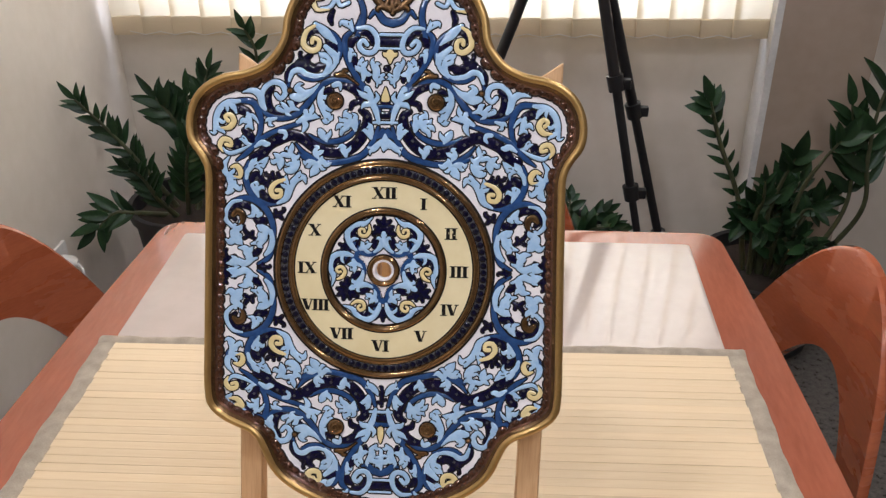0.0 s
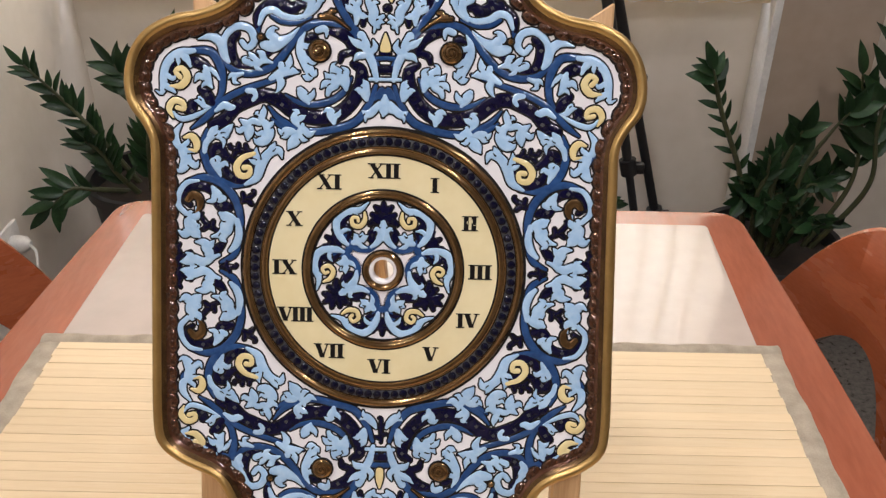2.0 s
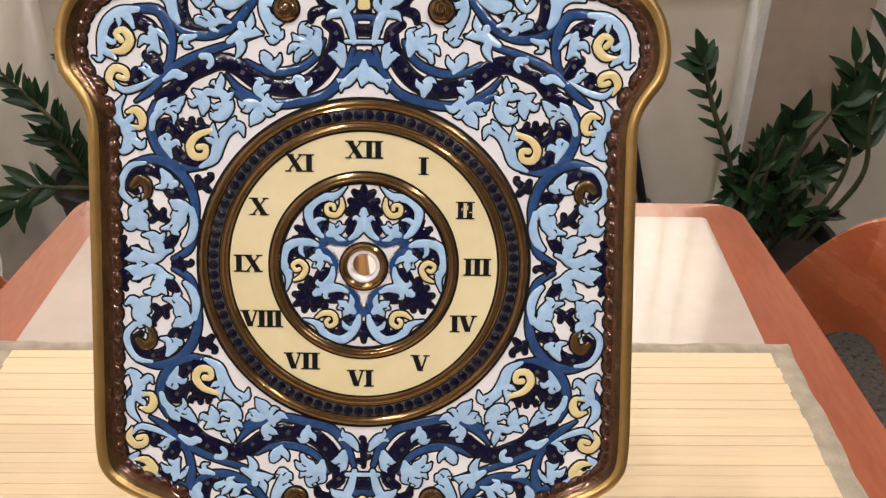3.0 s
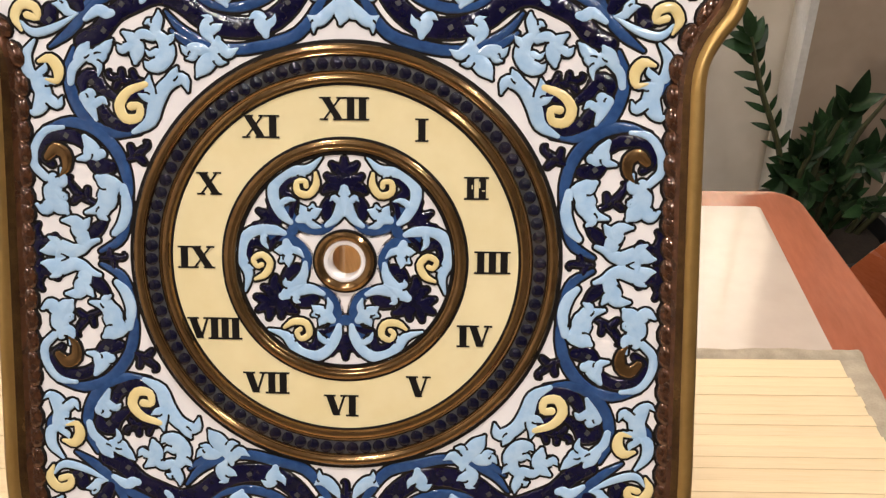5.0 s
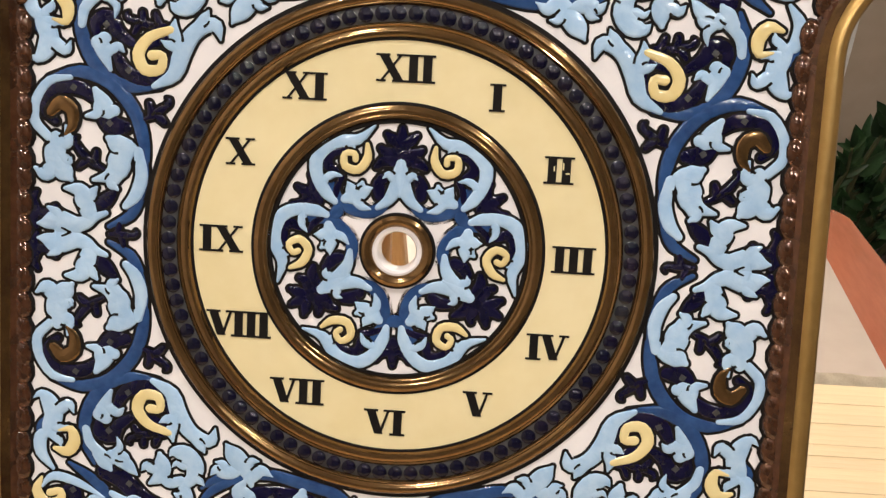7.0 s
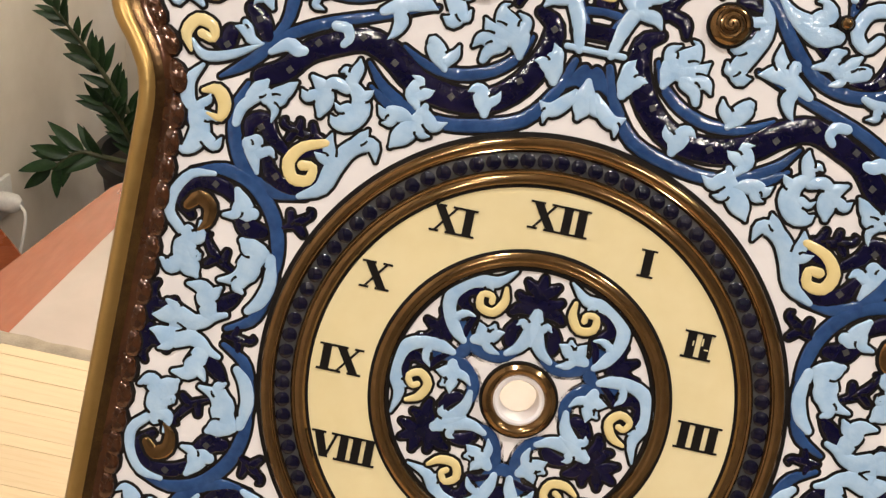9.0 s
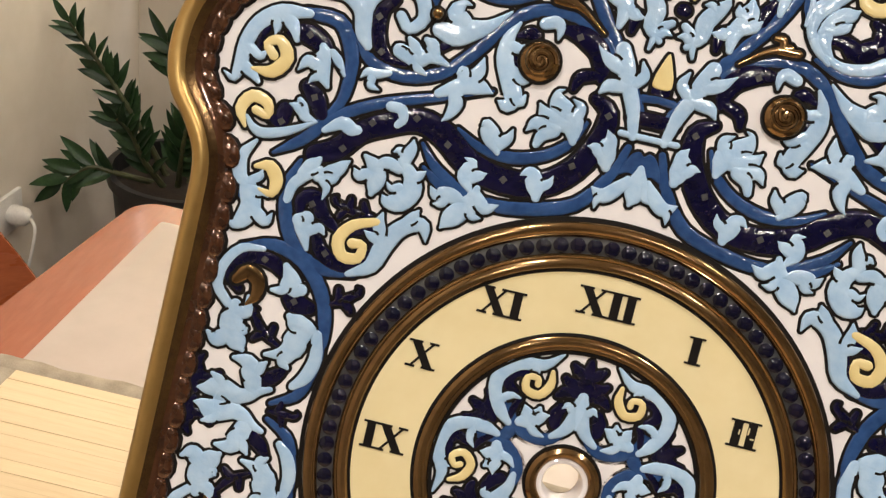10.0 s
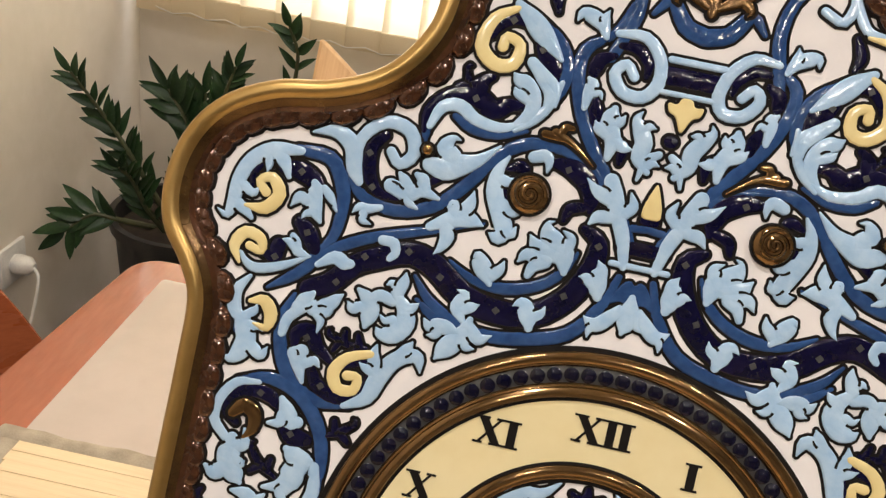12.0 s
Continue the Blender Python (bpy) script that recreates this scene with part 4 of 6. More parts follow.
    yield 'acanthus', SKY, [(2.4, 5.7, 6.4, 5.7, 3.1, 0.8), (4.7, 3.8, 0.8), (3.8, 2.8, 1.0), (3.6, 3.0, 1.1)], [[(-116.7, 69.8), (-114.5, 66.0), (-112.7, 61.9), (-114.1, 57.2), (-116.9, 54.8), (-119.2, 56.4)], [(-112.6, 61.1), (-107.5, 57.9), (-105.7, 60.6)], [(-112.8, 66.3), (-109.9, 66.3), (-108.1, 65.3)], [(-114.1, 68.7), (-111.9, 70.9), (-111.3, 72.8)]]
    yield 'acanthus', SKY, [(3.0, 3.7, 3.7, 3.3), (4.4, 5.0, 2.4), (4.4, 4.7, 3.4, 1.1), (3.7, 3.3, 1.1), (2.8, 2.8, 1.1)], [[(-102.1, 66.1), (-101.3, 70.7), (-98.5, 73.9), (-94.7, 76.6)], [(-98.7, 74.8), (-96.7, 77.8), (-95.0, 80.0)], [(-94.5, 75.7), (-89.6, 77.7), (-87.5, 79.9), (-85.9, 81.5)], [(-94.3, 74.9), (-89.9, 75.0), (-87.9, 77.6)], [(-93.3, 74.3), (-91.1, 72.1), (-91.5, 68.5)]]
    yield 'acanthus', SKY, [(1.8, 4.1, 5.7, 4.7), (3.4, 3.1, 1.1), (4.1, 3.4, 1.1)], [[(-93.1, 52.4), (-94.8, 56.4), (-95.8, 59.7), (-95.0, 61.6)], [(-96.2, 58.7), (-97.9, 60.9), (-95.9, 63.2)], [(-93.5, 58.4), (-90.5, 59.5), (-88.8, 58.1)]]
    yield 'acanthus', SKY, [(1.7, 4.9, 5.9, 4.9, 2.1), (4.0, 3.7, 0.8), (3.6, 4.0, 3.6)], [[(-81.4, 84.2), (-78.3, 82.0), (-76.8, 78.9), (-77.0, 75.9), (-77.4, 73.5)], [(-78.6, 79.3), (-82.2, 78.2), (-84.0, 79.8)], [(-76.7, 82.4), (-74.4, 83.7), (-70.7, 82.8)]]
    yield 'acanthus', SKY, [(3.7, 4.9, 6.5, 6.2, 4.0, 0.9), (4.0, 3.0, 0.8), (4.3, 3.6, 1.1), (3.3, 2.7, 1.1), (3.3, 2.4, 0.8)], [[(-69.2, 84.0), (-66.5, 81.2), (-65.6, 77.1), (-68.5, 72.9), (-72.3, 72.4), (-73.9, 73.8)], [(-66.3, 80.4), (-64.0, 82.3), (-62.6, 83.8)], [(-69.6, 85.7), (-68.3, 89.4), (-68.2, 92.0)], [(-70.0, 87.3), (-71.9, 88.1), (-73.1, 87.5)], [(-69.4, 77.1), (-71.8, 76.5), (-73.4, 77.9)]]
    yield 'acanthus', SKY, [(2.4, 4.9, 5.9, 5.3, 4.9, 4.3, 0.9), (4.3, 4.0, 1.1), (3.7, 3.0, 1.1), (3.7, 3.3, 0.9)], [[(-78.9, 48.0), (-72.7, 51.8), (-70.3, 58.5), (-67.0, 64.2), (-62.9, 67.2), (-59.4, 67.1), (-58.0, 63.1)], [(-70.8, 59.3), (-72.9, 64.9), (-72.5, 68.5)], [(-71.8, 59.9), (-74.7, 61.0), (-76.6, 62.0)], [(-65.4, 66.6), (-63.0, 69.8), (-62.0, 71.8)]]
    yield 'acanthus', SKY, [(1.1, 4.0, 7.1, 7.1, 4.9), (6.3, 5.4, 2.6, 0.8)], [[(-48.2, 135.5), (-53.7, 130.1), (-59.9, 127.1), (-63.8, 125.4), (-67.8, 125.9)], [(-62.0, 129.2), (-64.4, 132.0), (-62.5, 135.0), (-60.3, 134.9)]]
    yield 'acanthus', SKY, [(3.0, 4.9, 5.9, 4.9, 0.9), (4.9, 4.0, 0.9), (4.5, 3.5, 1.1), (4.9, 4.6, 2.7, 0.8)], [[(-64.1, 107.5), (-59.5, 110.2), (-55.6, 112.0), (-52.2, 111.9), (-48.4, 111.0)], [(-55.8, 112.8), (-53.7, 116.6), (-53.1, 120.6)], [(-57.4, 112.4), (-58.5, 115.6), (-59.9, 114.4)], [(-59.3, 109.1), (-58.4, 105.4), (-59.7, 101.7), (-61.4, 99.6)]]
    yield 'acanthus', SKY, [(1.4, 3.8, 5.4, 5.4, 5.7, 4.8, 0.8), (3.9, 3.3, 1.1), (4.3, 3.3, 0.9), (4.2, 3.8, 1.4)], [[(-45.0, 132.9), (-47.3, 128.2), (-47.2, 122.3), (-44.6, 116.1), (-42.2, 111.5), (-43.7, 108.6), (-46.3, 109.3)], [(-43.0, 113.0), (-39.8, 110.3), (-38.7, 112.6)], [(-46.8, 125.7), (-43.4, 125.6), (-41.5, 127.2)], [(-44.3, 118.7), (-40.2, 117.1), (-38.6, 119.9)]]
    yield 'acanthus', SKY, [(3.8, 4.2, 3.2, 1.1)], [[(-37.7, 134.4), (-34.6, 135.4), (-32.9, 133.8), (-33.0, 130.8)]]
    yield 'acanthus', SKY, [(2.9, 4.5, 4.8, 5.7, 4.8), (4.8, 4.2, 1.1), (4.5, 4.2, 1.4), (3.8, 3.5, 1.1)], [[(-4.8, 107.9), (-6.7, 116.0), (-9.5, 122.1), (-11.7, 127.5), (-13.6, 132.1)], [(-12.3, 126.6), (-16.8, 128.1), (-20.7, 131.4)], [(-10.3, 121.9), (-15.1, 120.9), (-17.4, 118.4)], [(-7.8, 123.3), (-5.7, 126.0), (-7.0, 129.7)]]
    yield 'acanthus', SKY, [(2.6, 7.0, 7.3, 5.7, 2.3, 0.8), (6.5, 5.5, 0.9), (5.4, 4.2, 0.9), (4.8, 3.8, 2.6), (4.2, 3.2, 0.9)], [[(-21.8, 102.4), (-23.0, 107.3), (-26.1, 110.0), (-28.5, 112.9), (-29.2, 115.8), (-27.7, 116.8)], [(-25.6, 107.6), (-30.8, 108.1), (-33.8, 111.3)], [(-28.4, 105.2), (-33.6, 105.3), (-35.9, 102.7)], [(-28.2, 104.4), (-31.1, 102.1), (-32.2, 99.3)], [(-22.5, 109.1), (-21.7, 112.7), (-24.3, 114.6)]]
    yield 'acanthus', SKY, [(2.3, 5.4, 5.4, 3.2, 0.8), (4.3, 3.3, 0.9)], [[(-43.0, 94.3), (-44.9, 97.3), (-47.0, 100.2), (-48.2, 102.0), (-49.2, 101.1)], [(-43.1, 96.8), (-40.7, 99.1), (-39.9, 101.8)]]
    yield 'acanthus', SKY, [(2.4, 4.9, 4.9, 3.3, 0.9), (4.2, 3.6, 1.1)], [[(-48.8, 81.7), (-50.7, 84.8), (-50.1, 87.5), (-49.4, 89.7), (-52.0, 90.5)], [(-49.5, 85.0), (-46.4, 86.3), (-44.7, 87.3)]]
    yield 'acanthus', SKY, [(2.3, 4.8, 6.3, 5.7, 1.1), (4.9, 4.3, 0.9), (3.6, 3.0, 0.9)], [[(-46.3, 82.3), (-47.2, 78.6), (-49.8, 74.6), (-52.5, 71.3), (-54.5, 68.3)], [(-46.6, 79.6), (-42.6, 77.1), (-39.0, 78.8)], [(-47.5, 76.0), (-45.8, 73.8), (-43.5, 73.7)]]
    yield 'acanthus', SKY, [(1.7, 4.6, 4.9, 3.6, 0.9), (3.6, 3.0, 0.9)], [[(-49.0, 77.4), (-52.4, 78.3), (-55.8, 78.4), (-58.3, 77.8), (-60.1, 79.7)], [(-54.8, 77.8), (-56.0, 75.4), (-58.2, 74.9)]]
    yield 'acanthus', SKY, [(3.0, 5.6, 5.6, 3.7, 0.9), (3.8, 3.2, 0.9)], [[(-28.6, 83.7), (-29.2, 86.2), (-30.7, 89.3), (-32.4, 90.6), (-34.5, 89.3)], [(-28.1, 87.0), (-25.8, 88.7), (-25.0, 91.1)]]
    yield 'acanthus', SKY, [(3.2, 5.7, 5.7, 4.2, 0.9), (4.2, 3.5, 0.9)], [[(-10.4, 97.3), (-11.0, 99.7), (-11.4, 103.1), (-11.0, 105.7), (-12.3, 108.0)], [(-13.0, 101.0), (-15.0, 102.3), (-17.0, 102.2)]]
    yield 'acanthus', SKY, [(1.7, 4.3, 4.9, 4.9, 4.3, 1.4), (3.5, 3.2, 1.1)], [[(-46.4, 141.7), (-42.4, 146.0), (-42.1, 151.2), (-44.8, 155.0), (-47.6, 156.1), (-49.3, 157.5)], [(-42.7, 150.3), (-46.9, 152.0), (-48.2, 153.4)]]
    yield 'acanthus', SKY, [(2.3, 4.2, 4.2, 3.2)], [[(-37.8, 147.8), (-37.8, 153.9), (-41.6, 158.3), (-43.7, 160.4)]]
    yield 'acanthus', SKY, [(2.4, 4.9, 5.9, 5.5, 2.4), (4.5, 3.8, 1.4), (4.2, 3.8, 1.1), (3.8, 3.2, 0.9)], [[(-16.5, 138.5), (-16.3, 143.7), (-18.4, 147.6), (-18.7, 151.1), (-18.5, 153.3)], [(-18.7, 145.8), (-21.5, 147.0), (-22.8, 148.4)], [(-15.5, 143.9), (-12.6, 142.5), (-10.3, 142.4)], [(-17.8, 148.6), (-15.8, 149.9), (-15.0, 151.8)]]
    yield 'acanthus', SKY, [(2.4, 4.6, 5.5, 4.9, 3.0, 0.8), (3.5, 2.9, 0.9), (3.6, 3.0, 0.9)], [[(-4.2, 136.8), (-7.5, 140.4), (-7.3, 144.8), (-9.5, 148.7), (-11.4, 151.7), (-10.5, 154.0)], [(-8.7, 148.8), (-7.2, 150.0), (-5.4, 149.9)], [(-5.4, 138.3), (-3.1, 139.6), (-1.0, 139.2)]]
    yield 'acanthus', SKY, [(2.3, 3.8, 4.2, 1.7), (2.9, 2.3, 0.9)], [[(-27.2, 151.8), (-27.3, 156.1), (-26.9, 159.1), (-28.2, 160.6)], [(-26.4, 156.3), (-24.2, 156.8), (-23.1, 155.3)]]
    yield 'acanthus', SKY, [(2.3, 4.1, 4.7, 3.5, 0.9), (3.5, 2.9, 0.8)], [[(-27.0, 173.4), (-28.7, 176.4), (-31.7, 178.3), (-35.0, 179.0), (-36.0, 176.6)], [(-28.4, 176.5), (-28.7, 179.0), (-28.2, 181.1)]]
    yield 'acanthus', SKY, [(2.1, 3.2, 3.6, 3.6, 3.2), (4.0, 7.1, 6.7, 5.9, 2.1), (4.8, 4.0, 1.7), (4.4, 3.6, 1.7), (5.7, 4.9, 1.7)], [[(-106.0, 49.4), (-112.6, 48.1), (-117.0, 41.9), (-117.7, 35.3), (-113.4, 30.5)], [(-110.9, 30.4), (-111.1, 26.2), (-110.6, 22.0), (-107.6, 18.8), (-106.0, 17.1)], [(-110.4, 28.3), (-106.8, 29.3), (-107.4, 33.9)], [(-109.5, 25.2), (-107.0, 23.0), (-106.2, 23.9)], [(-111.2, 22.0), (-114.3, 18.5), (-117.6, 20.2)]]
    yield 'acanthus', SKY, [(2.5, 5.2, 5.9, 4.0), (4.4, 3.6, 1.7)], [[(-97.9, 45.8), (-95.9, 42.7), (-94.0, 39.6), (-91.9, 39.6)], [(-96.4, 41.3), (-97.5, 38.4), (-100.7, 37.6)]]
    yield 'acanthus', SKY, [(4.1, 7.3, 7.3, 4.1, 1.7), (6.1, 5.7, 2.5), (4.9, 4.1, 1.7), (3.6, 4.4, 4.4, 2.8)], [[(-86.4, 28.0), (-89.7, 24.9), (-90.8, 21.1), (-94.1, 18.6), (-98.5, 17.4)], [(-88.1, 28.1), (-91.6, 29.6), (-93.6, 30.8)], [(-90.9, 19.7), (-92.7, 16.5), (-91.0, 14.8)], [(-84.0, 26.9), (-82.9, 19.6), (-84.8, 13.2), (-88.0, 9.6)]]
    yield 'acanthus', SKY, [(2.1, 3.3, 4.5, 5.3), (5.7, 6.5, 4.9, 1.7), (4.5, 3.7, 1.5), (5.3, 7.7, 6.9, 4.1, 1.5), (5.3, 3.7, 1.5)], [[(-94.7, 6.8), (-98.1, 5.5), (-101.1, 3.4), (-104.5, 2.4)], [(-100.1, 6.8), (-101.6, 11.1), (-103.6, 13.9), (-107.8, 14.2)], [(-100.6, 10.2), (-99.1, 13.0), (-97.7, 14.9)], [(-104.1, 2.4), (-108.7, 2.9), (-111.6, 3.6), (-114.6, 2.6), (-116.9, 2.4)], [(-109.5, 4.4), (-111.5, 6.6), (-113.5, 7.7)]]
    yield 'acanthus', SKY, [(2.0, 4.2, 4.8, 4.2, 0.9), (3.2, 2.6, 0.8)], [[(-3.2, 95.5), (-5.0, 92.5), (-8.2, 89.3), (-10.5, 89.1), (-13.0, 90.7)], [(-9.3, 89.0), (-10.7, 87.0), (-10.9, 84.7)]]


def inside(q, margin):
    """Keeps a point of the ornament clear of the rim and of the dial."""
    q = np.array(q, float)
    d = RIM + RIM_N * margin - q
    i = int(np.argmin(np.sum((RIM - q) ** 2, axis=1)))
    depth = float(np.dot(q - RIM[i], RIM_N[i]))
    if depth < margin:
        q = q + RIM_N[i] * (margin - depth)
    r = float(np.linalg.norm(q))
    return q * ((83.4 + margin - 11.6) / r) if r < 83.4 + margin - 11.6 else q


def quarter_place(sx, sy):
    """How the quarter is laid into one of the four corners of this plate, which is broader above."""
    def place(q, w=1.0):
        u, v = q
        if sy > 0:
            lean = max(0.0, (v - 140) / 27) * 3.4 * max(0.0, 1 - abs(u) / 75)
            q = (-sx * u + lean, v)
        else:
            far = min(1.0, max(0.0, (v - 60) / 60))
            q = (-sx * u * (1 - 0.055 * far), -v * (1 - 0.025 * far))
        return inside(q, 11.4 + w / 2)
    return place


for sx in (-1, 1):
    for sy in (1, -1):
        place = quarter_place(-sx, sy)
        for name, colour, widths, pts in quadrant():
            if name == "diamond":
                diamond(place(pts[0]), clock)
            elif name in ("knob", "ball"):
                knob(place(pts[0]), widths[0], clock, colour, name)
            elif name == "acanthus":
                leaf_ob = enamel("leaf", [([place(q, 0.6) for q in spine], w) for w, spine in zip(widths, pts)], colour)
                notches([[place(q, 0.6) for q in spine] for spine in pts], widths, leaf_ob)
            else:
                w = widths if isinstance(widths, tuple) else (widths,)
                if colour is SKY and name == "scroll":
                    pts, w = hooked(pts, w)
                enamel(name, [([place(q, float(np.interp(i / (len(pts) - 1), np.linspace(0, 1, len(w)), w))) for i, q in enumerate(pts)], w)], colour)


def on_axis(name, colour, widths, pts):
    """A stroke on the plate's middle line, or a pair mirrored about it."""
    lean = lambda v: max(0.0, (min(v, 175) - 140) / 27) * 3.4 if v > 0 else -0.6
    return enamel(name, [([(u + lean(v), v) for u, v in pts], widths)], colour)


def axis_leaf(colour, w, n, pts, **more):
    for _, col, widths, spines in leaf(colour, w, n, pts, **more):
        enamel("leaf", list(zip(spines, widths)), col)


# middle line, upper half: fan, collar, spear, heart with dot, bar
blade("cap", [(-7.0, 95.5), (-5.8, 99.5), (-3.6, 103.2), (-1.4, 104.2), (0, 102.6), (1.4, 104.2), (3.6, 103.2), (5.8, 99.5), (7.0, 95.5), (3.4, 97.5), (0, 95), (-3.4, 97.5)], BLUE)
enamel("leaf", [([(0, 99.0), (0, 94.5), (-0.4, 90.5), (-1.0, 88.0)], (2.6, 6.4, 5.6, 1.8)), ([(-1.8, 94.5), (-4.4, 92.2), (-6.2, 93.4)], (3.8, 2.8, 0.8)), ([(1.8, 94.0), (3.0, 90.8), (4.8, 89.4)], (3.8, 2.8, 0.8))], SKY)
blade("spear", [(-3.0, 123), (-2.9, 126.5), (-1.6, 130.5), (0, 134.5), (1.6, 130.5), (2.9, 126.5), (3.0, 123)], CREAM)
blade("dome", [(-3.0, 121), (-3.0, 123.4), (-1.8, 125.6), (0, 126.4), (1.8, 125.6), (3.0, 123.4), (3.0, 121)], NAVY)
blade("leaf", [(3.0 + x, y) for x, y in ((-5.6, 158.5), (-2.6, 158.0), (-1.6, 160.4), (1.6, 160.4), (2.6, 158.0), (5.6, 158.5), (4.8, 155.4), (2.4, 154.6), (0, 149.0), (-2.4, 154.6), (-4.8, 155.4))], CREAM)
for s in (-1, 1):
    on_axis("band", BLUE, (2.2, 2.2), [(s * 0.5, 120), (s * 9.0, 119)])
    on_axis("band", SKY, (2.2, 2.2), [(s * 0.5, 108.2), (s * 8.5, 108.2)])
    on_axis("leaf", SKY, (2.6, 3.2, 1.4), [(s * 2.0, 142.5), (s * 5.0, 140), (s * 6.5, 134)])
    on_axis("band", SKY, (2.4, 2.4), [(s * 0.5, 170.8), (s * 8.0, 170.8)])
    on_axis("band", SKY, (2.0, 2.0), [(s * 0.5, 161.0), (s * 8.0, 161.0)])
    on_axis("leaf", BLUE, (4.5, 4.2, 3.2, 1.6), [(s * 0.5, 179), (s * 6.5, 181), (s * 12.0, 187.5), (s * 16.5, 183)])
    axis_leaf(COVE, 5.2, 1, [(4.4 + s * 2.0, 188), (4.4 + s * 8.0, 192), (4.4 + s * 13.5, 197)])
    on_axis("scroll", BLUE, (3.2, 3.4, 3.0, 2.4), [(s * 25, 168), (s * 21, 182), (s * 23, 194), (s * 31, 203)])
    on_axis("volute", SKY, (3.0, 4.0, 3.6, 3.2, 3.0), [(s * 24, 196), (s * 32, 204), (s * 40, 199), (s * 38, 191), (s * 32, 193)])
    on_axis("volute", SKY, (3.0, 3.2, 1.6), [(s * 40, 198), (s * 45, 190), (s * 52, 189)])
    on_axis("volute", CREAM, (1.6, 3.4, 3.6, 3.0), [(s * 46, 188), (s * 55, 188), (s * 57, 195), (s * 51, 196)])
    on_axis("leaf", NAVY, (2.2, 3.4, 1.8), [(s * 43, 187), (s * 45, 182), (s * 44, 178)])
on_axis("band", NAVY, (4.2, 4.2), [(-6.0, 113.6), (6.0, 113.6)])
on_axis("dot", NAVY, (3.6, 3.6), [(-0.3, 147), (0.3, 147)])
on_axis("band", NAVY, (5.2, 5.2), [(-7.0, 166), (7.0, 166)])
axis_leaf(COVE, 6.0, 2, [(4.4, 186), (4.4, 196), (4.4, 206)])
# middle line, lower half
for s in (-1, 1):
    on_axis("band", SKY, (2.4, 2.4), [(s * 0.5, -107.5), (s * 8.0, -107.5)])
    on_axis("band", BLUE, (3.0, 2.6), [(s * 0.5, -117.5), (s * 7.5, -117)])
    on_axis("leaf", SKY, (4.2, 4.0, 1.4), [(0, -146), (s * 4.5, -146), (s * 7.0, -142)])
    on_axis("leaf", BLUE, (4.4, 4.4, 3.4, 1.6), [(s * 0.5, -155), (s * 6.0, -153), (s * 10.0, -149), (s * 13.5, -150)])
    on_axis("band", SKY, (2.2, 2.2), [(s * 0.5, -160.5), (s * 8.0, -160.5)])
    on_axis("band", SKY, (2.0, 2.0), [(s * 0.5, -170.0), (s * 8.0, -170.0)])
axis_leaf(NAVY, 3.6, 2, [(0, -103), (0, -96), (0, -89)])
on_axis("band", NAVY, (4.2, 4.2), [(-5.5, -112.5), (5.5, -112.5)])
on_axis("spear", CREAM, (4.6, 4.4, 1.6), [(0, -121), (0, -126), (0, -131)])
axis_leaf(SKY, 4.2, 2, [(0, -152), (0, -145), (0, -138)])
on_axis("band", NAVY, (5.0, 5.0), [(-6.5, -165.3), (6.5, -165.3)])

for s in (-1, 1):
    axis_leaf(NAVY, 4.0, 1, [(s * 93.4, 0), (s * 90.0, 0), (s * 86.5, 0)])

# scallops along the foot of the cove
bm = bmesh.new()
bmesh.ops.create_uvsphere(bm, u_segments=12, v_segments=8, radius=1)
bmesh.ops.transform(bm, matrix=Matrix.Diagonal((5.4 * MM, 3.5 * MM, 1.7 * MM, 1)), verts=bm.verts)
bmesh.ops.delete(bm, geom=[v for v in bm.verts if v.co.z < -1.0 * MM], context="VERTS")
scallop_mesh = mesh_of("scallop", bm, BROWN)
bm = bmesh.new()
bmesh.ops.create_uvsphere(bm, u_segments=12, v_segments=6, radius=1)
bmesh.ops.transform(bm, matrix=Matrix.Diagonal((5.9 * MM, 4.5 * MM, 0.9 * MM, 1)), verts=bm.verts)
shade_mesh = mesh_of("scallop_line", bm, LINE)
total = float(run[-1])
count = round(total / 8.0)
arc = np.concatenate([[0], np.cumsum(np.linalg.norm(np.roll(RIM, -1, 0) - RIM, axis=1))])
for i in range(count):
    f = np.interp((i + 0.5) / count * arc[-1], arc, np.arange(N_RIM + 1))
    k = int(f) % N_RIM
    p = RIM[k] + RIM_N[k] * 10.0
    a = math.degrees(math.atan2(RIM_N[k][1], RIM_N[k][0])) - 90
    sc = part("scallop", scallop_mesh, None, clock, m=pose(p[0] * MM, p[1] * MM, 0.9 * MM, 0, 0, a + 14))
    part("scallop_line", shade_mesh, None, sc, m=pose(0, 0, -0.7 * MM))

# ---- dial ----
def ring(name, profile, mat, n=160, label=""):
    return part(name, lathe([(r * MM, z * MM) for r, z in profile], n), mat, clock, label)


ring("dial_line", [(82.5, -0.2), (82.3, 0.5), (80.8, 0.7), (80.6, 0.0)], LINE)
ring("outer_gold_ring", [(81.1, 0.0), (80.8, 1.5), (79.9, 2.3), (78.8, 2.5), (77.9, 2.2), (77.4, 1.7), (77.0, 1.9), (76.5, 1.4), (76.2, 0.4)], BRONZE, label="raised gold lustre ring round the dial")
ring("bead_channel", [(76.5, 0.5), (76.2, 0.75), (71.4, 0.75), (71.0, 0.5)], GREY, label="dark grey channel under the beads")
ring("inner_gold_ring", [(71.4, 0.4), (71.1, 1.4), (70.4, 1.9), (69.9, 1.6), (69.3, 2.1), (68.3, 2.5), (67.2, 2.2), (66.6, 1.2), (66.4, 0.5)], BRONZE, label="raised gold lustre ring")
ring("dial_face", [(66.9, 0.7), (46.0, 0.7)], DIAL, label="glossy cream hour ring")
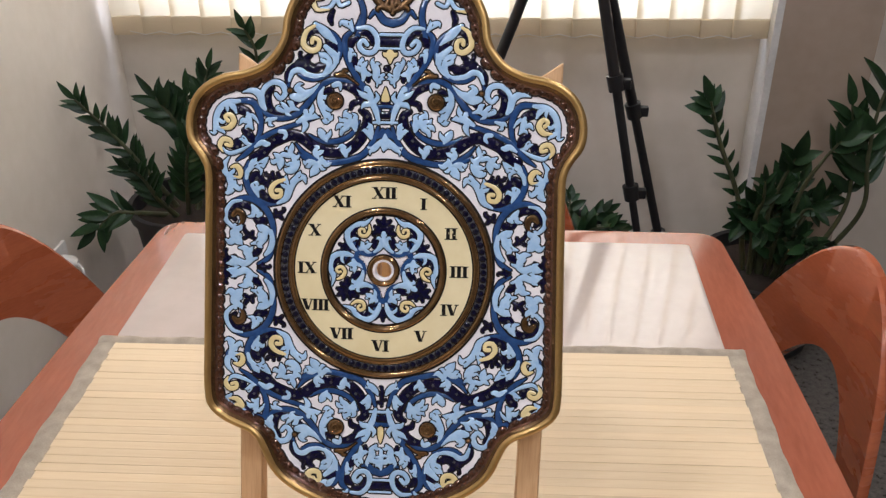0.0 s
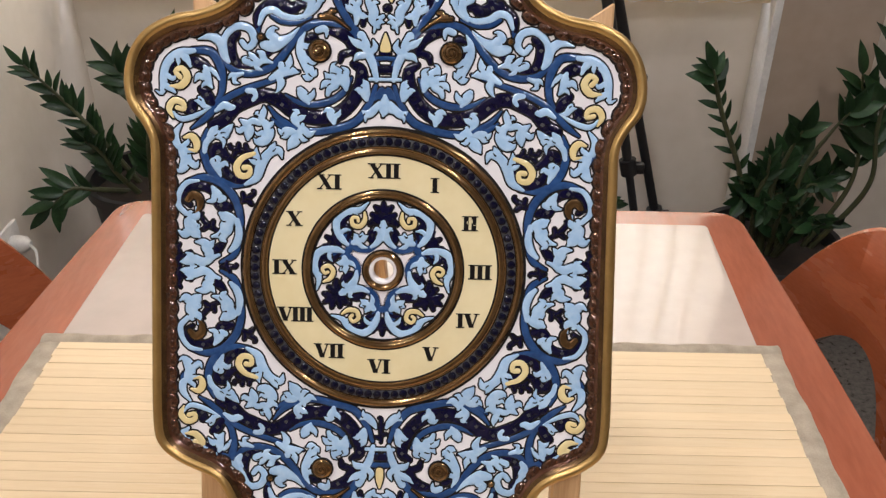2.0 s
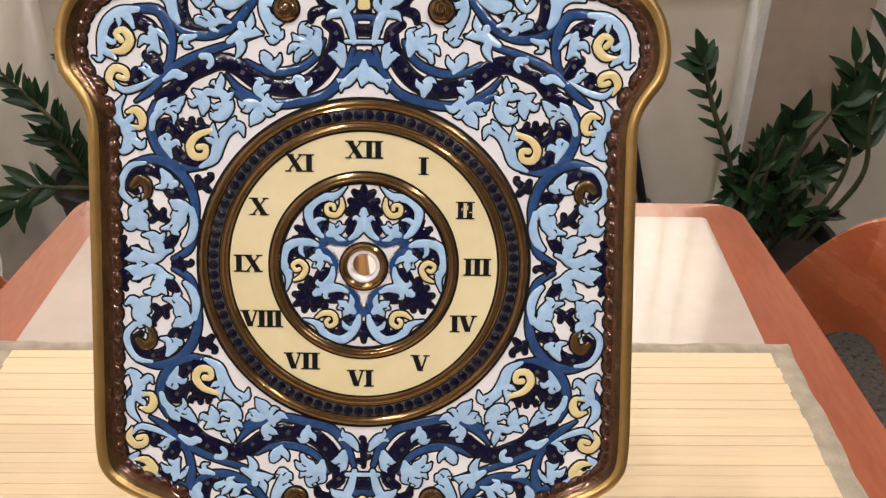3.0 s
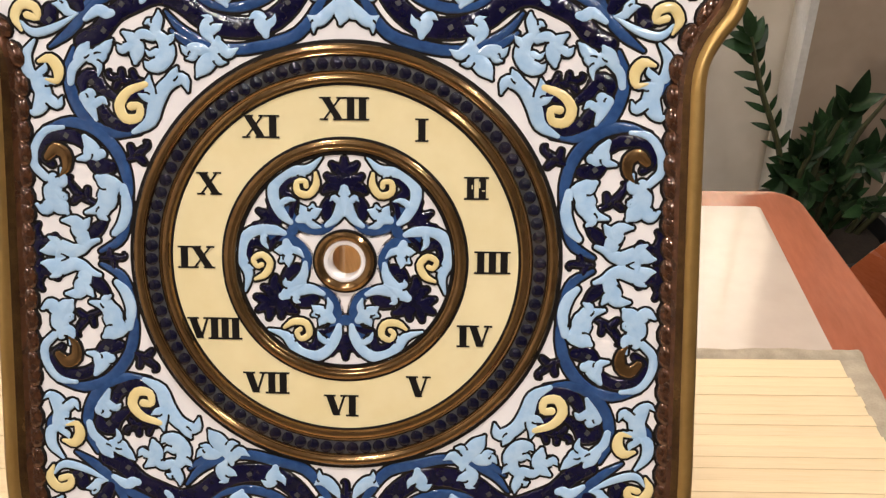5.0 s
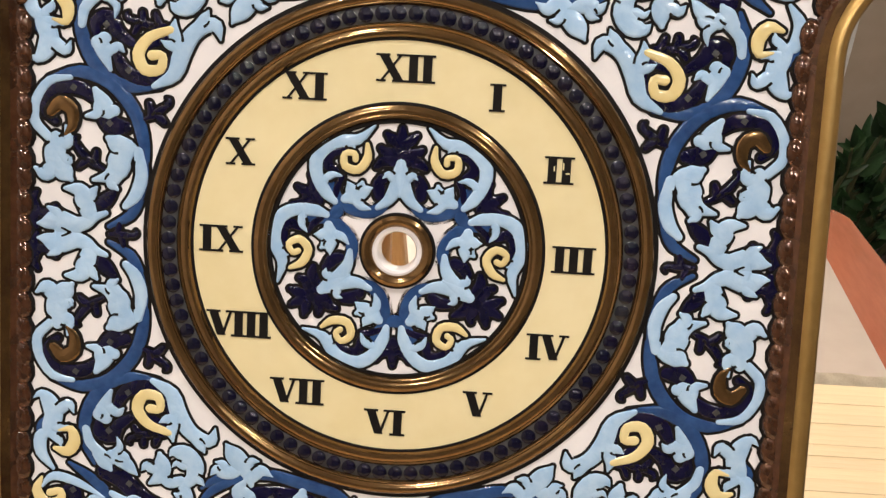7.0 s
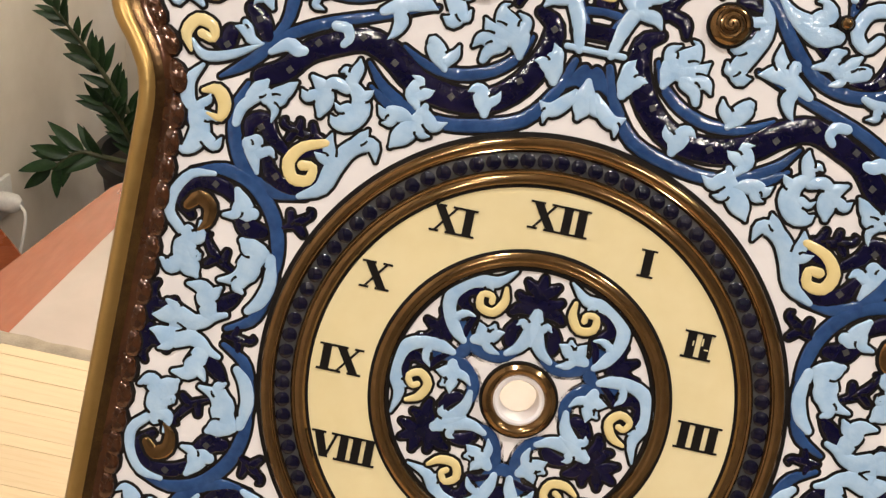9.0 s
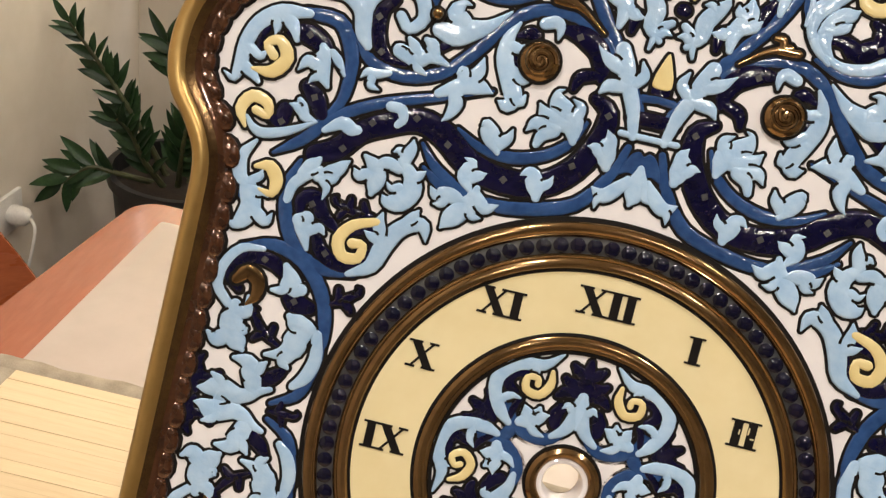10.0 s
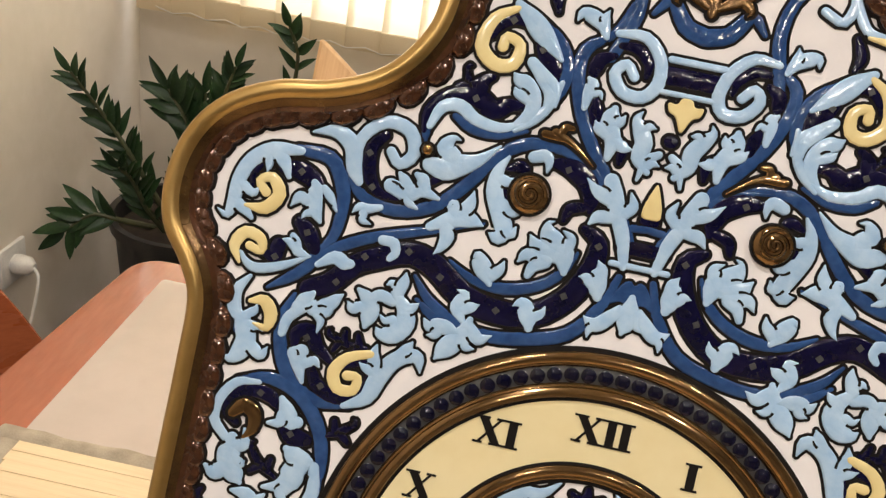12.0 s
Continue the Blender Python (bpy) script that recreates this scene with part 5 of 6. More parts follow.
ring("dial_edge_line", [(66.9, 0.8), (66.1, 0.95), (65.7, 0.72)], LINE)
ring("rosette_ring_line", [(47.0, 0.72), (46.6, 0.95), (45.4, 0.95)], LINE)
ring("rosette_ring", [(46.2, 0.5), (45.9, 1.6), (45.0, 2.2), (43.9, 2.3), (43.0, 1.8), (42.6, 1.9), (41.9, 1.6), (41.4, 0.6)], BRONZE, label="raised gold lustre ring round the rosette")
ring("rosette_edge_line", [(41.8, 0.6), (41.4, 0.8), (40.6, 0.8), (40.3, 0.4)], LINE)
ring("rosette_field", [(41.0, 0.06), (6.9, 0.06)], WHITE, label="white tin glaze ground of the rosette")
ring("hub_line", [(12.3, 0.2), (12.0, 0.8), (11.2, 0.8)], LINE)
ring("hub_ring", [(11.6, 0.4), (11.3, 1.8), (10.2, 2.6), (9.2, 2.5), (8.4, 1.8), (7.9, 1.0)], BRONZE, 64, "raised gold lustre hub ring")
ring("hub_lip", [(8.1, 1.0), (7.3, 1.3), (6.4, 0.9), (6.0, -0.5), (5.9, -7.5)], WHITE, 64, "white glazed lip of the spindle hole")

bm = lathe([(2.3 * MM, 0.4 * MM), (2.35 * MM, 0.95 * MM), (1.8 * MM, 1.35 * MM), (0.9 * MM, 1.6 * MM), (0, 1.65 * MM)], 18)
bead_mesh = mesh_of("bead", bm, BEAD)
BEADS = 90
for i in range(BEADS):
    a = 2 * math.pi * (i + 0.5) / BEADS
    part("bead", bead_mesh, None, clock, m=pose(73.8 * MM * math.sin(a), 73.8 * MM * math.cos(a), 0.3 * MM))


# Roman numerals with slab serifs
def numeral(text, cx, cy, h=7.9):
    cy += 0.3
    made = []

    def quad(pts):
        bm = bmesh.new()
        v = [(cx + x, cy + y) for x, y in pts]
        z = 1.0 + 0.006 * len(made)
        top = [bm.verts.new((x * MM, y * MM, z * MM)) for x, y in v]
        low = [bm.verts.new((x * MM, y * MM, 0.6 * MM)) for x, y in v]
        n = len(v)
        bm.faces.new(top)
        for i in range(n):
            bm.faces.new((low[i], low[(i + 1) % n], top[(i + 1) % n], top[i]))
        bmesh.ops.recalc_face_normals(bm, faces=bm.faces[:])
        if made:
            made.append(part("stroke", bm, LINE, made[0], smooth=False))
        else:
            made.append(part("numeral", bm, LINE, clock, "black Roman hour numeral " + text, smooth=False))

    def slant(x0, y0, x1, y1, w):
        quad([(x0 - w / 2, y0), (x0 + w / 2, y0), (x1 + w / 2, y1), (x1 - w / 2, y1)])

    def serif(x, y, w):
        quad([(x - w / 2, y - 0.33), (x + w / 2, y - 0.33), (x + w / 2, y + 0.33), (x - w / 2, y + 0.33)])
    width = {"I": 4.4, "V": 8.2, "X": 9.4}
    if len(text) == 4:
        width = {"I": 4.1, "V": 7.6}
    x = -sum(width[c] for c in text) / 2
    for c in text:
        w = width[c]
        m = x + w / 2
        if c == "I":
            slant(m, -h / 2, m, h / 2, 2.7)
            serif(m, h / 2, 4.9), serif(m, -h / 2, 4.9)
        elif c == "V":
            slant(m + 0.2, -h / 2, m - 2.5, h / 2, 2.8)
            slant(m + 0.6, -h / 2, m + 3.2, h / 2, 0.9)
            serif(m - 2.5, h / 2, 4.6), serif(m + 3.2, h / 2, 3.2)
        else:
            slant(m + 2.5, -h / 2, m - 2.5, h / 2, 2.9)
            slant(m - 3.0, -h / 2, m + 3.0, h / 2, 0.9)
            serif(m - 2.6, h / 2, 4.4), serif(m + 3.1, h / 2, 3.0)
            serif(m + 2.6, -h / 2, 4.4), serif(m - 3.1, -h / 2, 3.0)
        x += w
    return made[0]


for text, x, y in (("XII", 0.1, 56.9), ("I", 29.0, 49.3), ("II", 49.5, 28.0), ("III", 55.9, 0.0), ("IV", 49.3, -28.6), ("V", 28.2, -49.0),
                   ("VI", -1.5, -57.0), ("VII", -30.6, -48.4), ("VIII", -50.2, -27.1), ("IX", -56.6, 0.6), ("X", -51.0, 28.7), ("XI", -31.2, 50.1)):
    digit = numeral(text, x, y)
    # worn spots in the black
    for dx, dy, lx, ly in {"II": ((1.2, 1.6, 0.5, 2.2), (2.6, -0.6, 1.2, 0.45), (-1.6, 0.8, 0.4, 1.6)), "V": ((3.6, 3.4, 0.8, 0.5),)}.get(text, ()):
        part("worn_spot", box((x + dx - lx / 2) * MM, (x + dx + lx / 2) * MM, (y + dy - ly / 2) * MM, (y + dy + ly / 2) * MM, 0.9 * MM, 1.12 * MM), DIAL, digit, "cream spot where the black has chipped", smooth=False)


# ---- rosette: a petal, mirrored and turned three times ----
def petal():
    yield "scroll", BLUE, (2.6, 3.6, 3.8, 3.2, 1.6), [(-20.5, 17.6), (-16.0, 13.0), (-8.6, 12.0), (-3.8, 16.0), (-1.2, 22.8)]
    yield "scroll", BLUE, (3.8, 3.6, 3.6), [(-21.5, 19.0), (-19.4, 14.4), (-20.0, 11.0)]
    yield "scroll", NAVY, (3.0, 4.2, 4.2, 3.0), [(-18.6, 31.0), (-22.6, 29.6), (-23.2, 26.4), (-20.6, 24.4)]
    yield "volute", CREAM, (1.8, 3.2, 3.2, 3.0, 2.6, 2.4, 2.4), [(-10.8, 33.2), (-10.6, 29.0), (-13.4, 25.2), (-17.6, 26.2), (-17.8, 30.0), (-14.8, 30.2), (-14.4, 28.4)]
    yield "scroll", NAVY, (4.2, 5.0, 4.2), [(-6.6, 17.6), (-6.8, 20.2), (-5.8, 22.6)]
    yield "scroll", NAVY, (2.8, 3.0, 2.0), [(-20.4, 16.8), (-19.8, 20.2), (-18.4, 22.6)]
    yield "leaf_navy", NAVY, (4.4, 4.4, 2.8), [(-0.4, 28.6), (-5.2, 28.2), (-7.6, 26.6)]
    yield "leaf_navy", NAVY, (4.4, 4.2, 2.6), [(-0.4, 30.6), (-4.6, 31.0), (-6.4, 32.2)]
    yield "leaf_navy", NAVY, (4.4, 4.0, 2.4), [(-0.4, 33.4), (-3.2, 35.4), (-4.6, 36.6)]
    yield 'acanthus', SKY, [(1.2, 3.6, 4.7, 4.7, 4.3, 4.3, 2.6), (3.0, 2.7, 1.0), (3.4, 2.7, 0.9)], [[(-8.7, 39.1), (-13.8, 34.6), (-21.3, 33.5), (-26.3, 28.8), (-26.7, 23.2), (-23.8, 17.9), (-20.6, 14.8)], [(-24.3, 21.3), (-21.4, 23.3), (-18.6, 22.9)], [(-17.6, 34.2), (-15.7, 33.1), (-14.8, 32.0)]]
    yield 'acanthus', SKY, [(3.4, 5.5, 5.5, 1.6), (4.1, 3.4, 0.9), (4.1, 3.4, 1.0), (3.4, 3.0, 1.2)], [[(-17.1, 15.8), (-14.8, 16.8), (-12.6, 18.7), (-12.0, 21.2)], [(-15.2, 17.7), (-15.8, 19.6), (-16.7, 21.1)], [(-13.0, 16.8), (-10.7, 18.8), (-8.8, 19.7)], [(-13.9, 15.5), (-12.0, 13.6), (-9.2, 12.9)]]
    yield 'acanthus', SKY, [(2.3, 3.7, 4.8, 4.4, 2.7), (3.4, 2.8, 1.0)], [[(-6.7, 13.6), (-3.5, 16.1), (-1.2, 20.3), (-0.5, 24.6), (-0.5, 27.8)], [(-1.6, 22.7), (-3.9, 24.0), (-5.4, 23.0)]]


def turned(q, a, s):
    x, y = q[0] * s, q[1]
    return (x * math.cos(a) - y * math.sin(a), x * math.sin(a) + y * math.cos(a))


for turn_ in range(3):
    a = -2 * math.pi * turn_ / 3
    for s in (1, -1):
        for name, colour, widths, pts in petal():
            if name == "acanthus":
                leaf_ob = enamel("leaf", [([turned(q, a, s) for q in spine], w) for w, spine in zip(widths, pts)], colour, 0.9, 0.36)
                notches([[turned(q, a, s) for q in spine] for spine in pts], widths, leaf_ob)
            else:
                slim = 0.82 if colour is NAVY else 0.94
                enamel("leaf" if name == "leaf_navy" else name, [([turned(q, a, s) for q in pts], [slim * w for w in widths])], colour, 0.9, 0.36)
    enamel("leaf", [([turned(q, a, 1) for q in ((0, 27), (0, 33), (0, 38.6))], (3.8, 4.8, 2.2))], NAVY, 0.75, 0.36)
    enamel("leaf", [([turned(q, a, 1) for q in ((0, 17.5), (0, 23), (0, 28.6))], (1.4, 3.8, 1.6))], SKY, 0.75, 0.38)
    # small dark leaf between two petals
    b = a + math.pi / 3
    strokes = [([turned(q, b, 1) for q in ((0, 29.5), (0, 33.5), (0, 37.6))], (2.8, 3.8, 2.0))]
    for s in (-1, 1):
        strokes.append(([turned((s * x, y), b, 1) for x, y in ((0, 33), (3.8, 34), (5.4, 36.2))], (2.8, 2.8, 1.8)))
        strokes.append(([turned((s * x, y), b, 1) for x, y in ((0, 31), (3.8, 31.2), (5.4, 30.4))], (2.6, 2.6, 1.8)))
    enamel("leaf", strokes, NAVY, 0.75, 0.36)

# ---- easel ----
def on_plate(u, v, n):
    """A place in the plate's own frame, millimetres."""
    return PLATE @ Vector((u * MM, v * MM, n * MM))


easel = thing("table_easel", pose(0.024, 0.62, TZ), "light pine table easel holding the plate", "easel")
EI = easel.matrix_world.inverted()


def bar(a, b, w, d, side, bevel=0.0012):
    """A planed bar from a to b; w along side, d across."""
    a, b = EI @ Vector(a), EI @ Vector(b)
    z = (b - a).normalized()
    x = Vector(side)
    x = (x - z * x.dot(z)).normalized()
    y = z.cross(x)
    m = Matrix(((x.x, y.x, z.x, a.x), (x.y, y.y, z.y, a.y), (x.z, y.z, z.z, a.z), (0, 0, 0, 1)))
    bm = box(-w / 2, w / 2, -d / 2, d / 2, 0, (b - a).length, bevel, 1)
    return bm, m


def foot_on_table(u0, n0):
    """v at which a line through (u0, n0) along the plate meets the mat."""
    p = on_plate(u0, 0, n0)
    return -(p.z - (TZ + 0.0055)) / PY.z * 1000


for u0, u1, tip in ((-103, -103, -1), (107, 120, 1)):
    v0 = foot_on_table(u0, -22)
    bm, m = bar(on_plate(u0, v0 + 4, -22), on_plate(u1, 161 if u1 < 0 else 157, -22), 0.0175, 0.016, PX)
    top = max(v.co.z for v in bm.verts)
    for v in bm.verts:
        if v.co.z > top - 0.004:
            v.co.z += -0.008 + tip * v.co.x * 0.7
    part("post", bm, PINE, easel, m=m)
for v, n, w in ((-199, -6, 0.30), (60, -34, 0.235)):
    bm, m = bar(on_plate(-500 * w, v, n), on_plate(500 * w, v, n), 0.014, 0.03 if v < 0 else 0.010, PY)
    part("ledge" if v < 0 else "crossbar", bm, PINE, easel, m=m)
bm, m = bar((-0.006, 0.985, TZ + 0.007), on_plate(-19, 66, -46), 0.018, 0.012, PX)
part("back_leg", bm, PINE, easel, m=m)
bm, m = bar(on_plate(-16, -150, -38), on_plate(-16, 120, -38), 0.020, 0.010, PX)
part("middle_slat", bm, PINE, easel, m=m)


# ---- bentwood chairs ----
def arch_chair(m, label):
    """A chair whose back is one bent arch of veneer, bowed away from the table; its seat reaches under the table, towards -x."""
    ob = thing("bentwood_chair", m, label, "chair", "chairs round the table")
    bow, wide, rake, thick = 0.053, 0.221, 0.118, 0.017
    bm = bmesh.new()
    rows_ = []
    n = 80
    for i in range(n + 1):
        s = -1.16 + 2.32 * i / n
        top = 0.822 - 0.341 * abs(s) ** 2.113
        low = max(0.0, 0.664 - 0.45 * s * s - 1.3 * max(0.0, abs(s) - 0.5) ** 2)
        if abs(s) > 0.98:
            low = 0.0
        col = []
        mid = (top + low) / 2
        for d, z in ((0.0, low), (0.0, mid), (0.0, top - 0.005), (0.004, top), (thick - 0.004, top), (thick, top - 0.005), (thick, mid), (thick, low)):
            col.append(bm.verts.new((bow * (1 - s * s) + rake * (z - 0.45) + d, wide * s, z)))
        rows_.append(col)
    for a, b in zip(rows_, rows_[1:]):
        for k in range(8):
            bm.faces.new((a[k], a[(k + 1) % 8], b[(k + 1) % 8], b[k]))
    bm.faces.new(rows_[0])
    bm.faces.new(rows_[-1])
    bmesh.ops.recalc_face_normals(bm, faces=bm.faces[:])
    part("back_arch", bm, CHAIR, ob, "bent terracotta veneer arch with glossy lacquer")
    part("seat", slab(rounded(-0.40, 0.03, -0.20, 0.20, 0.06), 0.425, 0.46, 0.008), SEAT, ob, "dark padded seat")
    for y in (-0.16, 0.16):
        part("leg", tube([(-0.37, y * 1.08, 0.0), (-0.34, y, 0.424)], [0.013, 0.018], 12), CHAIR, ob)
    return ob


first_chair = arch_chair(pose(0.498, 1.199, 0, 0, 0, 14.3), "terracotta bentwood chair drawn up to the table")
copy_thing(first_chair, pose(-0.59, 1.19, 0, 0, 0, 150))
copy_thing(first_chair, pose(0.065, 1.68, 0, 0, 0, 90))


# ---- plants ----
def leaflet_mesh(name, length, width, rnd):
    """A pointed, folded leaflet along +x with a thickness."""
    bm = bmesh.new()
    n = 7
    rows_ = []
    curl = rnd.uniform(0.05, 0.22)
    for i in range(n + 1):
        s = i / n
        w = width * (math.sin(math.pi * min(1, s ** 0.75 * 0.985 + 0.012)) ** 0.85)
        z = -curl * length * s * s
        rows_.append([bm.verts.new((length * s, k * w / 2, z + abs(k) * w * 0.16)) for k in (-1, -0.5, 0, 0.5, 1)])
    for a, b in zip(rows_, rows_[1:]):
        for k in range(4):
            bm.faces.new((a[k], b[k], b[k + 1], a[k + 1]))
    top = bm.faces[:]
    ret = bmesh.ops.extrude_face_region(bm, geom=top)
    for v in ret["geom"]:
        if isinstance(v, bmesh.types.BMVert):
            v.co.z += 0.0009
    return mesh_of(name, bm, LEAF)


leaf_rnd = random.Random(21)
LEAFLETS = [leaflet_mesh("leaflet", 0.085, w, leaf_rnd) for w in (0.023, 0.026, 0.030, 0.024)]
ROUND = [leaflet_mesh("leaflet", 0.085, w, leaf_rnd) for w in (0.034, 0.040)]


def frond(plant, pts, pairs, size, start=0.3, wide=False, droop=0.0, rnd=leaf_rnd):
    """One stem with paired leaflets; pts in the plant's frame."""
    c = spline(pts, 8)
    n = len(c)
    stem = part("stem", tube([tuple(p) for p in c], [0.0075 - 0.005 * i / n for i in range(n)], 8), STEM, plant)
    view = Vector((0.1, -1, 0.25)).normalized()
    for i in range(pairs):
        s = start + (0.97 - start) * (i + rnd.uniform(-0.25, 0.25)) / max(1, pairs - 1)
        k = min(n - 2, int(s * (n - 1)))
        p = Vector(c[k])
        d = Vector(c[k + 1] - c[max(0, k - 1)]).normalized()
        side = d.cross(view).normalized()
        for sgn in (-1, 1):
            out = (side * sgn * rnd.uniform(0.6, 0.95) + d * rnd.uniform(0.7, 1.25) + view * rnd.uniform(-0.35, 0.35) + Vector((0, 0, -droop))).normalized()
            up = (view + Vector((rnd.uniform(-0.5, 0.5), 0, rnd.uniform(0.0, 0.8)))).normalized()
            y = up.cross(out).normalized()
            z = out.cross(y)
            k2 = size / 0.085 * rnd.uniform(0.82, 1.12) * (1.0 if s < 0.8 else 0.85)
            m = Matrix(((out.x, y.x, z.x, p.x), (out.y, y.y, z.y, p.y), (out.z, y.z, z.z, p.z), (0, 0, 0, 1))) @ Matrix.Diagonal((k2, k2, k2, 1))
            part("leaflet", rnd.choice(ROUND if wide else LEAFLETS), None, stem, m=m)
    # tip leaflet
    d = Vector(c[-1] - c[-3]).normalized()
    y = view.cross(d).normalized()
    z = d.cross(y)
    p = Vector(c[-1])
    k2 = size / 0.085 * 0.9
    part("leaflet", rnd.choice(ROUND if wide else LEAFLETS), None, stem, m=Matrix(((d.x, y.x, z.x, p.x), (d.y, y.y, z.y, p.y), (d.z, y.z, z.z, p.z), (0, 0, 0, 1))) @ Matrix.Diagonal((k2, k2, k2, 1)))
    return stem


def potted(x, y, h, r, label):
    """An empty at the pot's base with pot and soil."""
    ob = thing("potted_plant", pose(x, y, 0), label, "plant", "potted plants")
    part("pot", lathe([(0, 0.0), (r * 0.74, 0.0), (r * 0.78, 0.01), (r * 0.97, h - 0.03), (r * 1.04, h - 0.028), (r * 1.06, h), (r * 0.97, h), (r * 0.93, h - 0.04), (0, h - 0.04)], 36), POT, ob, "black plastic pot")
    part("soil", lathe([(r * 0.925, h - 0.038), (r * 0.5, h - 0.028), (0, h - 0.02)], 24), SOIL, ob)
    return ob


H = 0.405
left_plant = potted(-0.70, 2.16, H, 0.15, "dark green zamioculcas with arching stems in a black pot")


def rel(px, pz, y, ob):
    return (0.985 * px - 0.012 - ob.location.x, y - ob.location.y, pz - 0.038)


L = left_plant
frond(L, [(-0.03, 0, H - 0.04), rel(-0.80, 0.53, 2.15, L), rel(-0.865, 0.63, 2.14, L), rel(-0.93, 0.725, 2.12, L)], 15, 0.062, 0.24)
frond(L, [(0.02, 0, H - 0.04), rel(-0.66, 0.60, 2.16, L), rel(-0.63, 0.70, 2.16, L), rel(-0.60, 0.79, 2.16, L)], 17, 0.060, 0.2)
frond(L, [(0, 0.03, H - 0.04), rel(-0.70, 0.57, 2.2, L), rel(-0.72, 0.64, 2.2, L), rel(-0.76, 0.70, 2.2, L)], 11, 0.085, 0.35)
frond(L, [(0.04, 0.02, H - 0.04), rel(-0.58, 0.58, 2.18, L), rel(-0.50, 0.72, 2.18, L), rel(-0.475, 0.83, 2.16, L), rel(-0.49, 0.895, 2.14, L)], 8, 0.055, 0.3)
frond(L, [(-0.04, -0.02, H - 0.04), rel(-0.80, 0.45, 2.06, L), rel(-0.85, 0.46, 2.04, L), rel(-0.90, 0.42, 2.02, L)], 7, 0.085, 0.4)
frond(L, [(0, -0.03, H - 0.04), rel(-0.67, 0.50, 2.08, L), rel(-0.65, 0.58, 2.05, L), rel(-0.62, 0.67, 2.03, L)], 12, 0.07, 0.25)
frond(L, [(0.05, -0.03, H - 0.04), rel(-0.60, 0.50, 2.1, L), rel(-0.53, 0.56, 2.08, L), rel(-0.46, 0.60, 2.06, L)], 10, 0.07, 0.25)
frond(L, [(-0.02, -0.04, H - 0.04), rel(-0.74, 0.49, 2.06, L), rel(-0.755, 0.56, 2.03, L), rel(-0.77, 0.60, 2.0, L)], 10, 0.065, 0.25)
frond(L, [(0.03, 0.04, H - 0.04), rel(-0.63, 0.58, 2.24, L), rel(-0.65, 0.65, 2.26, L), rel(-0.655, 0.72, 2.26, L)], 13, 0.07, 0.3)
frond(L, [(0.02, -0.02, H - 0.04), rel(-0.68, 0.54, 2.2, L), rel(-0.69, 0.62, 2.22, L), rel(-0.685, 0.70, 2.22, L)], 11, 0.08, 0.3)

HR = 0.235
right_plant = potted(0.805, 2.20, HR, 0.17, "bushy dark green zamioculcas in a black pot")
R = right_plant
frond(R, [(-0.06, 0, HR - 0.04), rel(0.72, 0.45, 2.18, R), rel(0.65, 0.61, 2.18, R), rel(0.605, 0.735, 2.18, R)], 8, 0.050, 0.40)
frond(R, [(-0.06, 0, HR - 0.04), rel(0.72, 0.45, 2.17, R), rel(0.652, 0.61, 2.17, R), rel(0.612, 0.72, 2.17, R)], 2, 0.075, 0.93, True)
frond(R, [(-0.03, -0.02, HR - 0.04), rel(0.785, 0.44, 2.14, R), rel(0.80, 0.55, 2.12, R), rel(0.81, 0.61, 2.10, R)], 3, 0.085, 0.5, True)
frond(R, [(-0.05, -0.02, HR - 0.04), rel(0.755, 0.42, 2.14, R), rel(0.76, 0.49, 2.12, R), rel(0.75, 0.55, 2.10, R)], 5, 0.055, 0.3)
frond(R, [(0.02, 0, HR - 0.04), rel(0.865, 0.47, 2.18, R), rel(0.90, 0.57, 2.17, R), rel(0.93, 0.63, 2.16, R)], 2, 0.085, 0.85, True)
frond(R, [(0.09, 0.02, HR - 0.04), rel(0.99, 0.42, 2.2, R), rel(0.985, 0.56, 2.2, R), rel(0.945, 0.71, 2.18, R)], 7, 0.09, 0.5)
frond(R, [(0.11, 0.02, HR - 0.04), rel(1.025, 0.43, 2.18, R), rel(1.01, 0.58, 2.18, R), rel(1.01, 0.73, 2.18, R), rel(1.05, 0.84, 2.18, R)], 8, 0.10, 0.36)
for k in range(20):
    a = leaf_rnd.uniform(0, 6.28)
    q = leaf_rnd.uniform(0.04, 0.13)
    frond(R, [(0.03 * math.cos(a), 0.03 * math.sin(a), HR - 0.04), (q * math.cos(a), q * math.sin(a) - 0.02, HR + 0.12), (1.5 * q * math.cos(a), 1.4 * q * math.sin(a) - 0.05, HR + leaf_rnd.uniform(0.13, 0.20))], 4, 0.065, 0.35, True)

# low plant standing in for a dark bundle at the foot of the window wall
stand_in_plant = potted(0.285, 2.28, 0.265, 0.13, "low dark potted plant standing in for a dark bundle under the window")
for k in range(8):
    a = -0.2 + 0.85 * k
    frond(stand_in_plant, [(0, 0, 0.225), (0.07 * math.cos(a), 0.05 * math.sin(a), 0.285), (0.13 * math.cos(a), 0.08 * math.sin(a), 0.29 + 0.015 * (k % 3))], 4, 0.055, 0.3, True)

# ---- camera tripod ----
tripod = thing("tripod", pose(0.252, 2.12, 0), "black three-legged camera stand before the window", "tripod")
APEX = (0.0, 0.0, 1.232)


